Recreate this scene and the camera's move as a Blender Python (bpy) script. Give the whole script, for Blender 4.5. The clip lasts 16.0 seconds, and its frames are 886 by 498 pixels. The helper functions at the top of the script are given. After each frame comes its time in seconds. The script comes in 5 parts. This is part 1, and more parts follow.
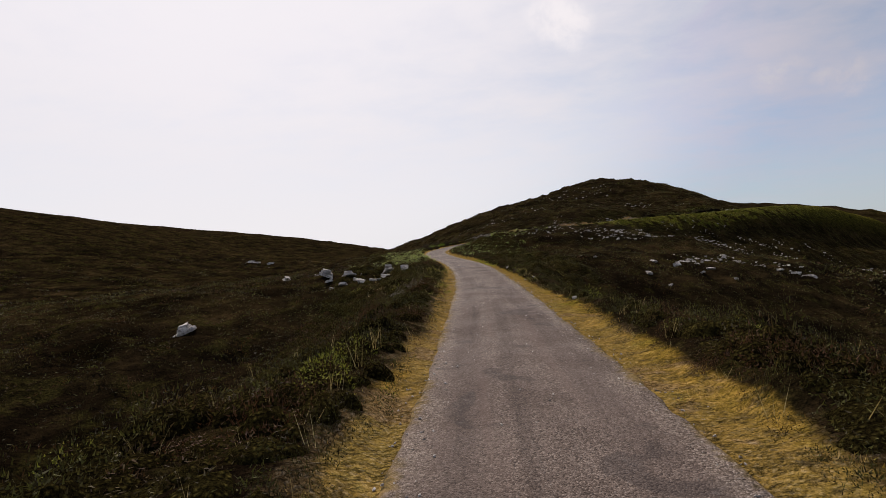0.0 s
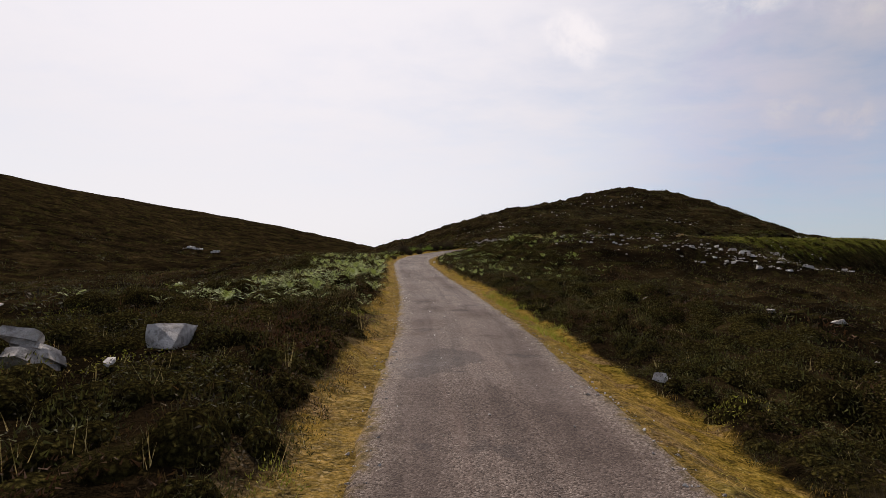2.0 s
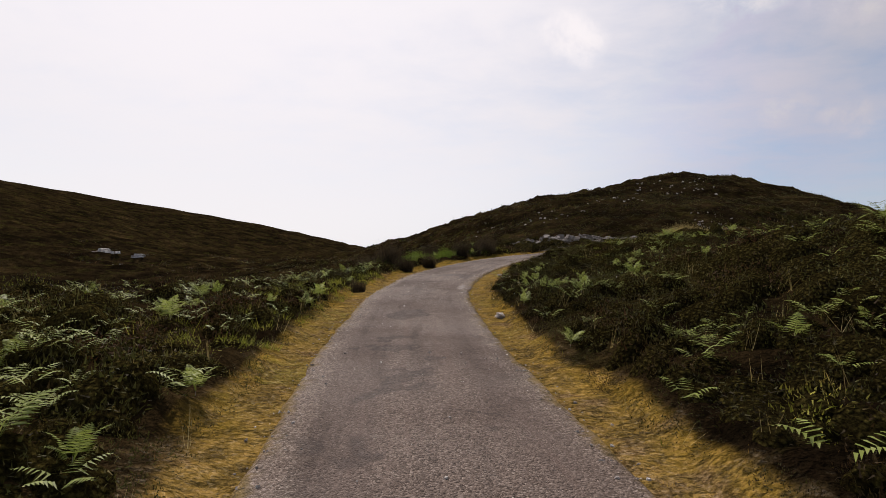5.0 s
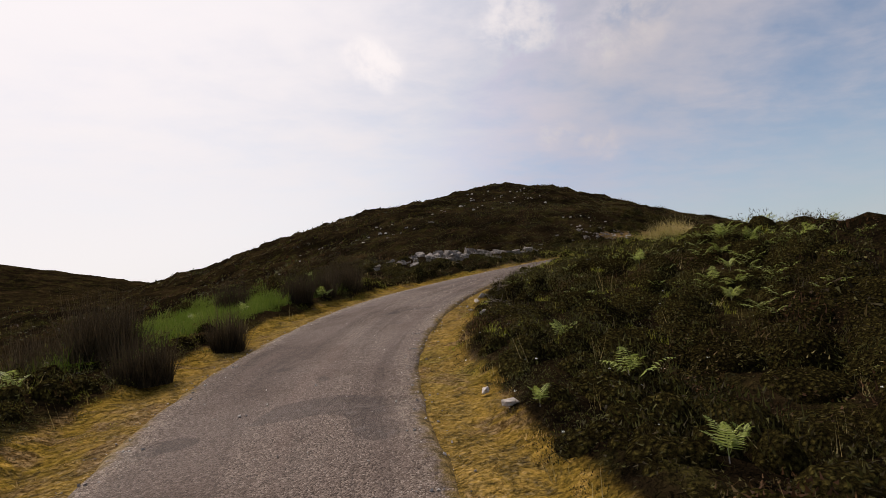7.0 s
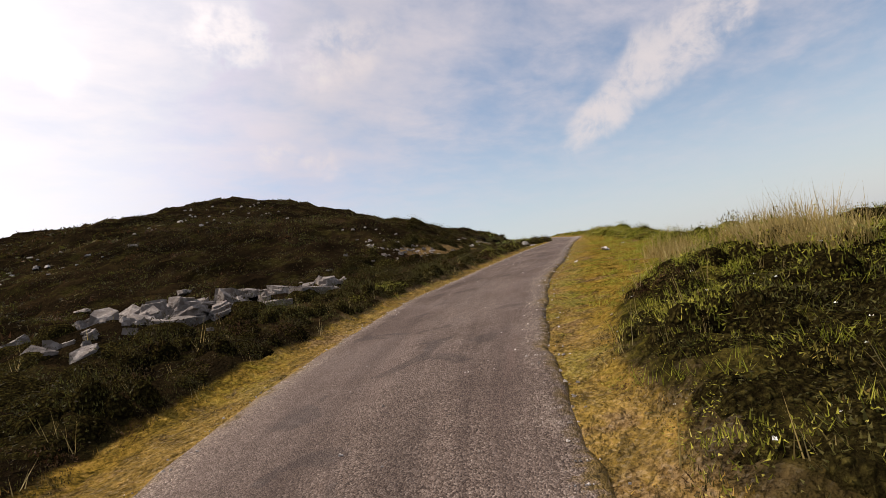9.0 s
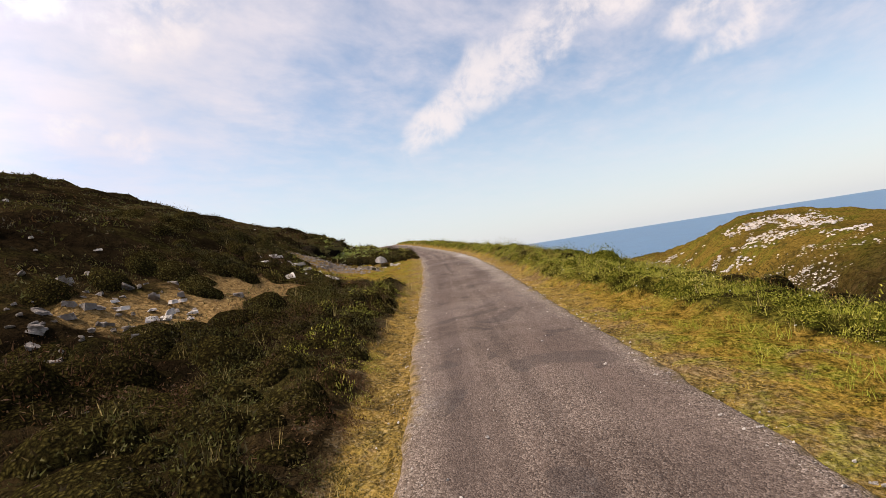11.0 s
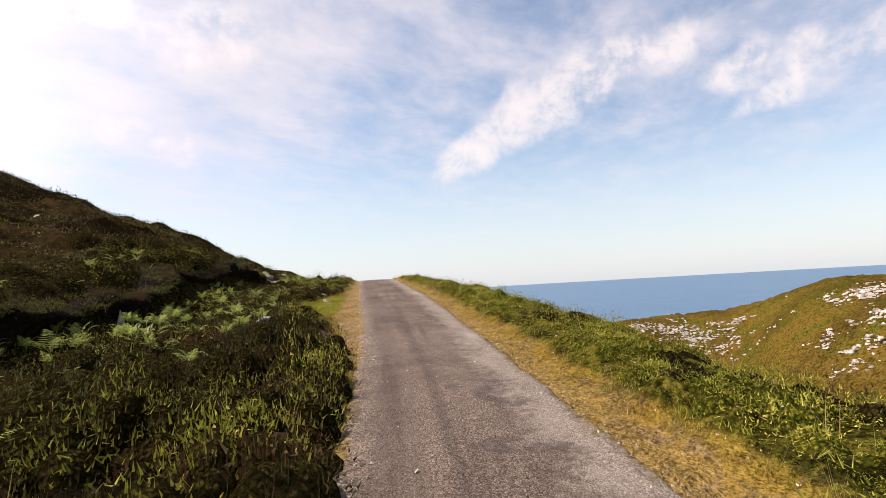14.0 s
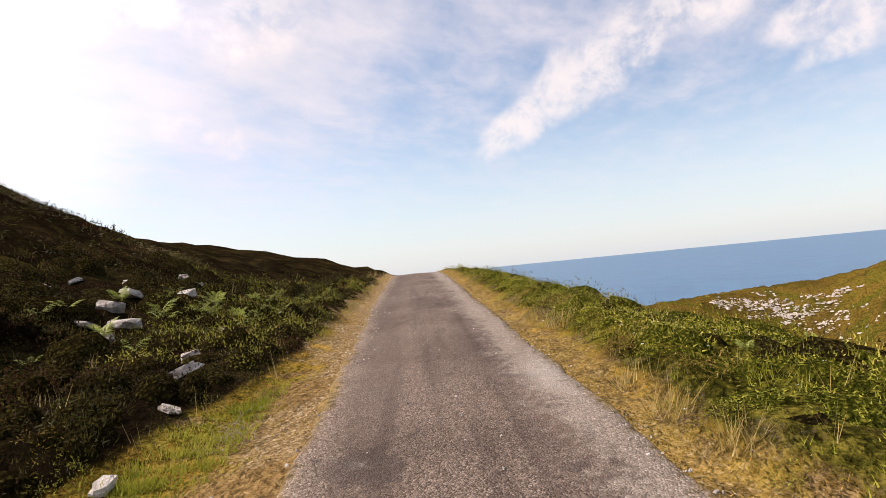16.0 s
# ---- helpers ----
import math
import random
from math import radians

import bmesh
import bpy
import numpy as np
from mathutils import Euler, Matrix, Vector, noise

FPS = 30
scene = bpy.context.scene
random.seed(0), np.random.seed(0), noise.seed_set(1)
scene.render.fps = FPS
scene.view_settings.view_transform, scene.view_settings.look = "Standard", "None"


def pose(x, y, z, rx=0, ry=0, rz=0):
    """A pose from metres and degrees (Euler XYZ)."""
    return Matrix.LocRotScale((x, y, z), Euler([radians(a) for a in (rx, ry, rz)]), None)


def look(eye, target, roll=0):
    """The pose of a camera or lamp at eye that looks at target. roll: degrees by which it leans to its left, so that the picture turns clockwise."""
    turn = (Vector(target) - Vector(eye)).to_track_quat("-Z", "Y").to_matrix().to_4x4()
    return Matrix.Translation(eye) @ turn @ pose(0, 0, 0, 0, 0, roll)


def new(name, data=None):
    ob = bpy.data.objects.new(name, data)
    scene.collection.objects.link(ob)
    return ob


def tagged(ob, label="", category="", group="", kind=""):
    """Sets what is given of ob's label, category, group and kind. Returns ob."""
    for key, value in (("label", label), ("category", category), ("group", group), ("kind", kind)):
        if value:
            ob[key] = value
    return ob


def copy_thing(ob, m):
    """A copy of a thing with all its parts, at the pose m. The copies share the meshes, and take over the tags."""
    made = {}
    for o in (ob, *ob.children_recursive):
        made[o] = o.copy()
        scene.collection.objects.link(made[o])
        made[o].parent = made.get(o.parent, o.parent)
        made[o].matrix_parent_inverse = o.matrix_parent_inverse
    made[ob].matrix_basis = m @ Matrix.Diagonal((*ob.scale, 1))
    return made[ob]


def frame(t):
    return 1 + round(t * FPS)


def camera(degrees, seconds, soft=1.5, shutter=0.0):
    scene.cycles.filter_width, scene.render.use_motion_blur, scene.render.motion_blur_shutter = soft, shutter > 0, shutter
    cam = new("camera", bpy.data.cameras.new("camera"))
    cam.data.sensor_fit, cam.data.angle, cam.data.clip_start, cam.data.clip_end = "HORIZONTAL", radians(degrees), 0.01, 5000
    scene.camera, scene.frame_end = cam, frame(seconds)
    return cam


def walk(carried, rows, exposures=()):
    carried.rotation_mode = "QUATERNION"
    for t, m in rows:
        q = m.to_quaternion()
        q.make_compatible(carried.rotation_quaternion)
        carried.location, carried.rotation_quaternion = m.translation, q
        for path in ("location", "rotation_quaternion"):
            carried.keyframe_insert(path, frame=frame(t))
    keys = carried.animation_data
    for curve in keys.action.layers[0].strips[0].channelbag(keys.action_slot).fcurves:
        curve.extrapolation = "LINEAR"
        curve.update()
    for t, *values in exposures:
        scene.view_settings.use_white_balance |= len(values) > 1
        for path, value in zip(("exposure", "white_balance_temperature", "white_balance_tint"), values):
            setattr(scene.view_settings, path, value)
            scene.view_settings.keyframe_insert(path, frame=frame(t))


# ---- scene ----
# ---------------------------------------------------------------- camera
cam = camera(80.0, 16.0, soft=0.6)
PATH = [
    (0, (0.000, 0.000, 1.815), (-0.010, 1.996, 1.935), -4.35),
    (0.5, (0.290, 8.845, 2.443), (0.305, 10.838, 2.603), -3.13),
    (1, (0.620, 16.895, 2.959), (0.641, 18.891, 3.082), -1.35),
    (1.5, (0.837, 24.493, 3.447), (0.858, 26.489, 3.575), 0.36),
    (2, (1.028, 31.364, 3.902), (1.032, 33.360, 4.037), 0.95),
    (2.5, (0.938, 38.092, 4.428), (0.939, 40.085, 4.592), 1.16),
    (3, (0.513, 44.415, 4.950), (0.406, 46.407, 5.086), 2.22),
    (3.5, (0.143, 50.168, 5.355), (-0.012, 52.155, 5.515), 0.95),
    (3.7, (0.001, 52.358, 5.479), (-0.175, 54.344, 5.638), 0.56),
    (5.8, (-1.238, 71.226, 7.105), (-1.022, 73.211, 7.232), 0.01),
    (6, (-1.263, 72.597, 7.231), (-0.992, 74.574, 7.363), -0.39),
    (6.5, (-1.334, 76.131, 7.534), (-0.866, 78.070, 7.676), -1.89),
    (7, (-1.066, 80.051, 7.956), (-0.374, 81.918, 8.146), -4.70),
    (7.5, (-0.569, 83.485, 8.364), (0.289, 85.282, 8.548), -6.38),
    (8, (0.395, 87.123, 8.780), (1.478, 88.792, 8.984), -10.02),
    (8.5, (1.549, 90.174, 9.182), (2.884, 91.656, 9.331), -9.59),
    (9, (3.506, 93.193, 9.734), (5.024, 94.488, 9.865), -10.38),
    (9.5, (6.094, 95.850, 10.387), (7.763, 96.952, 10.425), -11.79),
    (10, (8.877, 98.266, 10.921), (10.661, 99.169, 10.933), -11.84),
    (10.2, (9.986, 99.125, 11.127), (11.795, 99.978, 11.134), -11.14),
    (12.3, (37.390, 112.686, 13.149), (39.285, 113.323, 13.227), -2.99),
    (12.5, (39.346, 113.466, 13.217), (41.248, 114.079, 13.303), -1.09),
    (13, (44.306, 115.520, 13.438), (46.180, 116.217, 13.478), -4.20),
    (13.5, (48.686, 117.565, 13.659), (50.513, 118.374, 13.747), -3.67),
    (14, (53.200, 119.889, 13.872), (55.007, 120.735, 14.012), -3.35),
    (14.5, (57.531, 122.346, 14.161), (59.310, 123.251, 14.285), -4.10),
    (15, (61.802, 124.892, 14.442), (63.570, 125.822, 14.536), -2.80),
    (15.5, (65.977, 127.430, 14.769), (67.732, 128.383, 14.875), -4.07),
    (16, (69.821, 129.869, 15.046), (71.545, 130.880, 15.120), -5.68),
]
walk(cam, [(t, look(eye, target, roll)) for t, eye, target, roll in PATH],
     exposures=[(0.0, -0.44, 6650, 16), (3.7, -0.38, 6650, 16), (7.0, -0.36, 6850, 16), (9.0, -0.03, 7050, 17), (10.2, 0.15, 7100, 17), (12.3, 0.42, 7000, 17), (16.0, 0.38, 7100, 18)])

# ---------------------------------------------------------------- world and sun
SUN_AZ, SUN_EL = radians(22.0), radians(48.0)   # azimuth from +y towards -x
SUN_DIR = Vector((-math.sin(SUN_AZ) * math.cos(SUN_EL), math.cos(SUN_AZ) * math.cos(SUN_EL), math.sin(SUN_EL)))


class Net:
    """Short hand for building node trees."""

    def __init__(self, tree):
        self.tree = tree
        tree.nodes.clear()

    def add(self, kind, **props):
        node = self.tree.nodes.new(kind)
        for key, value in props.items():
            setattr(node, key, value)
        return node

    def link(self, a, b):
        self.tree.links.new(a, b)

    def put(self, socket, value):
        if isinstance(value, (int, float)):
            socket.default_value = value
        elif isinstance(value, (tuple, list)):
            if len(value) == 3 and len(socket.default_value) == 4:
                value = (*value, 1.0)
            socket.default_value = value
        else:
            self.tree.links.new(value, socket)

    def math(self, op, a, b=0.0, c=0.0, clamp=False):
        n = self.add("ShaderNodeMath", operation=op, use_clamp=clamp)
        for i, v in enumerate((a, b, c)):
            self.put(n.inputs[i], v)
        return n.outputs[0]

    def vec(self, op, a, b=(0, 0, 0)):
        n = self.add("ShaderNodeVectorMath", operation=op)
        self.put(n.inputs[0], a)
        self.put(n.inputs[1], b)
        return n.outputs[1] if op in ("DOT_PRODUCT", "LENGTH", "DISTANCE") else n.outputs[0]

    def noise(self, vector, scale, detail=4.0, rough=0.55, distort=0.0):
        n = self.add("ShaderNodeTexNoise")
        self.put(n.inputs["Vector"], vector)
        n.inputs["Scale"].default_value = scale
        n.inputs["Detail"].default_value = detail
        n.inputs["Roughness"].default_value = rough
        n.inputs["Distortion"].default_value = distort
        return n.outputs[0]

    def voronoi(self, vector, scale, feature="F1", out=0):
        n = self.add("ShaderNodeTexVoronoi", feature=feature)
        self.put(n.inputs["Vector"], vector)
        n.inputs["Scale"].default_value = scale
        return n.outputs[out]

    def span(self, value, a, b, lo=0.0, hi=1.0):
        n = self.add("ShaderNodeMapRange", interpolation_type="SMOOTHSTEP")
        self.put(n.inputs[0], value)
        for i, v in enumerate((a, b, lo, hi)):
            n.inputs[i + 1].default_value = v
        return n.outputs[0]

    def ramp(self, value, stops):
        n = self.add("ShaderNodeValToRGB")
        self.put(n.inputs[0], value)
        e = n.color_ramp.elements
        while len(e) < len(stops):
            e.new(0.5)
        for k, (p, c) in zip(e, stops):
            k.position, k.color = p, (*c, 1.0)
        return n.outputs[0]

    def mix(self, fac, a, b, blend="MIX"):
        n = self.add("ShaderNodeMix", data_type="RGBA", blend_type=blend)
        self.put(n.inputs[0], fac)
        self.put(n.inputs[6], a)
        self.put(n.inputs[7], b)
        return n.outputs[2]


def make_world():
    world = bpy.data.worlds.new("world")
    scene.world = world
    world.use_nodes = True
    n = Net(world.node_tree)
    ray = n.add("ShaderNodeTexCoord").outputs["Generated"]
    sky = n.add("ShaderNodeTexSky", sky_type="NISHITA", sun_disc=False, sun_elevation=SUN_EL, sun_rotation=-SUN_AZ,
                altitude=50.0, air_density=1.0, dust_density=0.6, ozone_density=1.5)
    sep = n.add("ShaderNodeSeparateXYZ")
    n.link(ray, sep.inputs[0])
    up = n.math("ADD", n.math("MAXIMUM", sep.outputs[2], 0.0), 0.12)
    flat = n.add("ShaderNodeCombineXYZ")
    n.put(flat.inputs[0], n.math("DIVIDE", sep.outputs[0], up))
    n.put(flat.inputs[1], n.math("DIVIDE", sep.outputs[1], up))
    turn = n.add("ShaderNodeMapping")
    n.link(flat.outputs[0], turn.inputs[0])
    turn.inputs["Rotation"].default_value = (0, 0, radians(35))
    turn.inputs["Scale"].default_value = (0.7, 1.0, 1.0)
    band = turn.outputs[0]
    # thin veil, stretched along the wind, with mottled fleece in it
    veil = n.noise(band, 0.9, 6.0, 0.62, 0.35)
    fleece = n.noise(band, 4.2, 5.0, 0.6, 0.2)
    veil = n.math("ADD", n.math("MULTIPLY", veil, 0.5), n.math("MULTIPLY", fleece, 0.5))
    near = n.vec("DOT_PRODUCT", n.vec("NORMALIZE", ray), tuple(SUN_DIR))
    glow = n.span(near, 0.54, 1.02)
    cover = n.span(n.math("ADD", veil, n.math("MULTIPLY", glow, 0.22)), 0.34, 0.76)
    cover = n.math("MULTIPLY", cover, n.math("MULTIPLY", n.span(sep.outputs[2], 0.05, 0.34, 0.15, 1.0), n.span(sep.outputs[2], 0.5, 0.85, 1.0, 0.35)))
    # cumulus heads, each an uneven clump at its own bearing (degrees clockwise from +y) and height
    heads = None
    warp = n.vec("SCALE", n.vec("SUBTRACT", n.add("ShaderNodeTexNoise").outputs["Color"], (0.5, 0.5, 0.5)))
    warp.node.inputs["Scale"].default_value = 0.09
    wn = [k for k in n.tree.nodes if k.type == "TEX_NOISE"][-1]
    n.link(ray, wn.inputs["Vector"])
    wn.inputs["Scale"].default_value, wn.inputs["Detail"].default_value = 9.0, 6.0
    bent = n.vec("ADD", n.vec("NORMALIZE", ray), warp)
    for az, el, wide, tall, lean in CLOUDS:
        a, e = radians(az), radians(el)
        ahead = Vector((math.sin(a) * math.cos(e), math.cos(a) * math.cos(e), math.sin(e)))
        side = Vector((math.cos(a), -math.sin(a), 0))
        over = side.cross(ahead)
        c, s = math.cos(radians(lean)), math.sin(radians(lean))
        long, short = c * side + s * over, -s * side + c * over
        u = n.math("DIVIDE", n.vec("DOT_PRODUCT", n.vec("SUBTRACT", bent, tuple(ahead)), tuple(long)), radians(wide))
        v = n.math("DIVIDE", n.vec("DOT_PRODUCT", n.vec("SUBTRACT", bent, tuple(ahead)), tuple(short)), radians(tall))
        front = n.math("GREATER_THAN", n.vec("DOT_PRODUCT", bent, tuple(ahead)), 0.0)
        r = n.math("ADD", n.math("MULTIPLY", u, u), n.math("MULTIPLY", v, v))
        clump = n.math("MULTIPLY", n.span(r, 0.0, 1.9, 1.0, 0.0), front)
        heads = clump if heads is None else n.math("MAXIMUM", heads, clump)
    puff = n.math("ADD", n.math("MULTIPLY", n.noise(ray, 11.0, 7.0, 0.62, 0.5), 0.7), n.math("MULTIPLY", n.noise(ray, 34.0, 4.0, 0.6, 0.3), 0.3))
    heads = n.span(n.math("MULTIPLY", heads, n.span(puff, 0.30, 0.64, 0.12, 1.25)), 0.0, 1.25)
    base = n.mix(1.0, sky.outputs[0], (1.45, 1.45, 1.38), "MULTIPLY")
    haze = n.span(sep.outputs[2], -0.02, 0.30, 0.75, 0.0)
    base = n.mix(haze, base, (5.2, 6.2, 7.2))
    cloud = n.mix(glow, (7.1, 7.0, 7.6), (12.2, 12.2, 12.5))
    colour = n.mix(n.math("MULTIPLY", cover, 0.85), base, cloud)
    colour = n.mix(n.math("MULTIPLY", glow, 0.74), colour, (12.2, 12.2, 12.5))
    colour = n.mix(n.math("MULTIPLY", heads, 0.75), colour, n.mix(n.span(near, 0.55, 0.8), (8.0, 7.75, 7.8), (12.6, 12.4, 12.4)), "LIGHTEN")
    # a pale mottled haze on the sunward half of the sky
    milk = n.math("MULTIPLY", n.span(near, 0.20, 0.78), n.span(n.math("ADD", n.math("MULTIPLY", n.noise(ray, 5.0, 5.0, 0.6, 0.4), 0.5), n.math("MULTIPLY", veil, 0.5)), 0.36, 0.60, 0.25, 0.8))
    colour = n.mix(milk, colour, (7.0, 6.9, 7.4), "LIGHTEN")
    low = n.math("MULTIPLY", n.span(near, 0.50, 0.76), n.span(sep.outputs[2], 0.05, 0.5, 0.85, 0.0))
    colour = n.mix(low, colour, (11.8, 11.8, 11.9), "LIGHTEN")
    back = n.add("ShaderNodeBackground")
    n.link(colour, back.inputs[0])
    back.inputs[1].default_value = 0.1
    n.link(back.outputs[0], n.add("ShaderNodeOutputWorld").inputs[0])


# bearing, height, half length, half thickness, lean (degrees)
CLOUDS = [
    (69, 14.5, 4.5, 2.2, 35), (74, 17, 4.5, 2.6, 35), (78, 18.6, 4, 2.4, 30), (82, 20.5, 5, 2.6, 20), (88, 21.8, 5, 2.4, 5), (95.5, 18.5, 3.2, 1.8, 10), (98.5, 16, 3.4, 1.3, 15), (102.5, 17.8, 4, 2.2, 10),
    (14.2, 25, 3.2, 2.8, -20), (33.5, 16.4, 1.8, 1.6, 0), (37.5, 14.4, 2.2, 1.4, 0), (31, 27.5, 5, 3, 0), (41.5, 25, 6, 3, 10), (112, 19, 8, 3, 10),
]
make_world()
sun = new("sun", bpy.data.lights.new("sun", "SUN"))
sun.data.energy, sun.data.angle, sun.data.color = 5.0, radians(1.0), (1.0, 0.95, 0.87)
sun.matrix_world = look(SUN_DIR * 200, (0, 0, 0))

# ---------------------------------------------------------------- materials
def material(name):
    m = bpy.data.materials.new(name)
    m.use_nodes = True
    n = Net(m.node_tree)
    out = n.add("ShaderNodeOutputMaterial")
    b = n.add("ShaderNodeBsdfPrincipled")
    n.link(b.outputs[0], out.inputs[0])
    return m, n, b, out


def bump(n, b, height, strength, distance):
    k = n.add("ShaderNodeBump")
    k.inputs["Strength"].default_value, k.inputs["Distance"].default_value = strength, distance
    n.put(k.inputs["Height"], height)
    n.link(k.outputs[0], b.inputs["Normal"])


def place(n):
    return n.add("ShaderNodeNewGeometry").outputs["Position"]


def asphalt():
    """Old surface-dressed lane: rolled chips worn smooth along the wheel lines, loose grit at the rims."""
    m, n, b, _ = material("worn_asphalt")
    p = place(n)
    cell = n.add("ShaderNodeTexVoronoi", feature="F1")
    n.put(cell.inputs["Vector"], p)
    cell.inputs["Scale"].default_value = 62.0
    chips, sep = cell.outputs["Distance"], n.add("ShaderNodeSeparateColor")
    n.put(sep.inputs[0], cell.outputs["Color"])
    fine_chip = n.noise(p, 150.0, 2.0, 0.6)
    stain = n.noise(p, 0.45, 5.0, 0.62)
    fine = n.noise(p, 9.0, 4.0, 0.6)
    across = n.add("ShaderNodeAttribute", attribute_name="across").outputs["Fac"]
    run = n.add("ShaderNodeAttribute", attribute_name="run").outputs["Fac"]
    inside = n.add("ShaderNodeAttribute", attribute_name="inside").outputs["Fac"]
    lane = n.add("ShaderNodeCombineXYZ")
    n.put(lane.inputs[0], n.math("MULTIPLY", across, 2.4))
    n.put(lane.inputs[1], n.math("MULTIPLY", run, 0.09))
    streak = n.noise(lane.outputs[0], 1.7, 3.0, 0.55, 0.5)
    patch = n.noise(p, 0.8, 3.0, 0.5, 0.8)
    wander = n.math("MULTIPLY", n.math("SUBTRACT", n.noise(lane.outputs[0], 2.2, 3.0), 0.5), 0.45)
    lateral = n.math("ADD", across, wander)
    # the wheel lines are rolled smooth, the crown and the right half stay coarse
    rolled = n.math("MAXIMUM", n.span(n.math("ABSOLUTE", n.math("ADD", lateral, 0.58)), 0.12, 0.36, 1.0, 0.0), n.span(n.math("ABSOLUTE", n.math("SUBTRACT", lateral, 0.62)), 0.10, 0.28, 0.8, 0.0))
    tone = n.math("ADD", n.math("MULTIPLY", sep.outputs[0], 0.62), n.math("MULTIPLY", n.span(fine_chip, 0.3, 0.7), 0.38))
    coarse = n.ramp(tone, [(0.10, (0.034, 0.0245, 0.019)), (0.34, (0.090, 0.064, 0.050)), (0.58, (0.145, 0.106, 0.084)), (0.80, (0.205, 0.156, 0.127)), (0.97, (0.35, 0.285, 0.24))])
    worn = n.ramp(tone, [(0.1, (0.058, 0.041, 0.033)), (0.5, (0.108, 0.078, 0.063)), (0.85, (0.160, 0.119, 0.097)), (1.0, (0.27, 0.210, 0.175))])
    top = n.mix(n.math("MULTIPLY", rolled, 0.85), coarse, worn)
    top = n.mix(n.span(stain, 0.42, 0.68, 0.0, 0.65), top, n.mix(0.55, top, (0.028, 0.0185, 0.016)))
    top = n.mix(n.span(streak, 0.48, 0.68, 0.0, 0.55), top, n.mix(0.6, top, (0.026, 0.0165, 0.0135)))
    top = n.mix(n.span(streak, 0.30, 0.44, 0.35, 0.0), top, (0.135, 0.092, 0.074))
    top = n.mix(n.span(patch, 0.60, 0.64, 0.0, 0.5), top, (0.040, 0.030, 0.027))
    seam = n.span(n.math("ABSOLUTE", n.math("ADD", n.math("ADD", across, 0.06), n.math("MULTIPLY", wander, 0.4))), 0.0, 0.11, 1.0, 0.0)
    seam = n.math("MULTIPLY", seam, n.math("MULTIPLY", n.span(run, 168.0, 180.0, 0.1, 0.36), n.span(run, 198.0, 210.0, 1.0, 0.2)))
    top = n.mix(seam, top, (0.016, 0.0125, 0.012))
    wear = n.math("MULTIPLY", n.math("SUBTRACT", n.math("ADD", fine, n.noise(p, 1.3, 4.0, 0.6)), 1.0), 0.55)
    rim = n.math("ADD", inside, wear)
    grit = n.ramp(tone, [(0.1, (0.045, 0.032, 0.024)), (0.42, (0.15, 0.112, 0.085)), (0.72, (0.25, 0.195, 0.155)), (0.95, (0.50, 0.43, 0.37))])
    drift = n.math("MULTIPLY", n.span(run, 160.0, 176.0, 0.0, 0.8), n.span(across, 0.0, 0.6))
    top = n.mix(n.math("MULTIPLY", n.span(n.math("ADD", rim, n.math("MULTIPLY", wear, 1.2)), 0.15, 0.85, 1.0, 0.0), drift), top, n.mix(0.4, grit, (0.36, 0.315, 0.275)))
    top = n.mix(n.math("MULTIPLY", n.span(rim, 0.02, 0.50, 0.7, 0.0), n.span(patch, 0.35, 0.6, 0.35, 1.0)), top, grit)
    turf = n.ramp(fine, [(0.35, (0.05, 0.034, 0.008)), (0.5, (0.18, 0.115, 0.025)), (0.65, (0.29, 0.18, 0.055))])
    top = n.mix(n.span(rim, -0.10, 0.10, 0.9, 0.0), top, turf)
    pale = n.add("ShaderNodeAttribute", attribute_name="pale").outputs["Fac"]
    pale = n.span(n.math("ADD", pale, n.math("MULTIPLY", n.math("SUBTRACT", n.math("ADD", fine, patch), 1.0), 1.5)), 0.25, 1.25, 0.0, 0.58)
    top = n.mix(pale, top, n.mix(n.span(fine_chip, 0.35, 0.65), (0.24, 0.21, 0.19), (0.44, 0.40, 0.365)))
    n.put(b.inputs["Base Color"], top)
    n.put(b.inputs["Roughness"], n.span(stain, 0.3, 0.7, 0.7, 0.9))
    b.inputs["Specular IOR Level"].default_value = 0.1
    bump(n, b, n.math("ADD", n.math("MULTIPLY", chips, -1.0), n.math("MULTIPLY", fine, 0.7)), 0.8, 0.014)
    return m


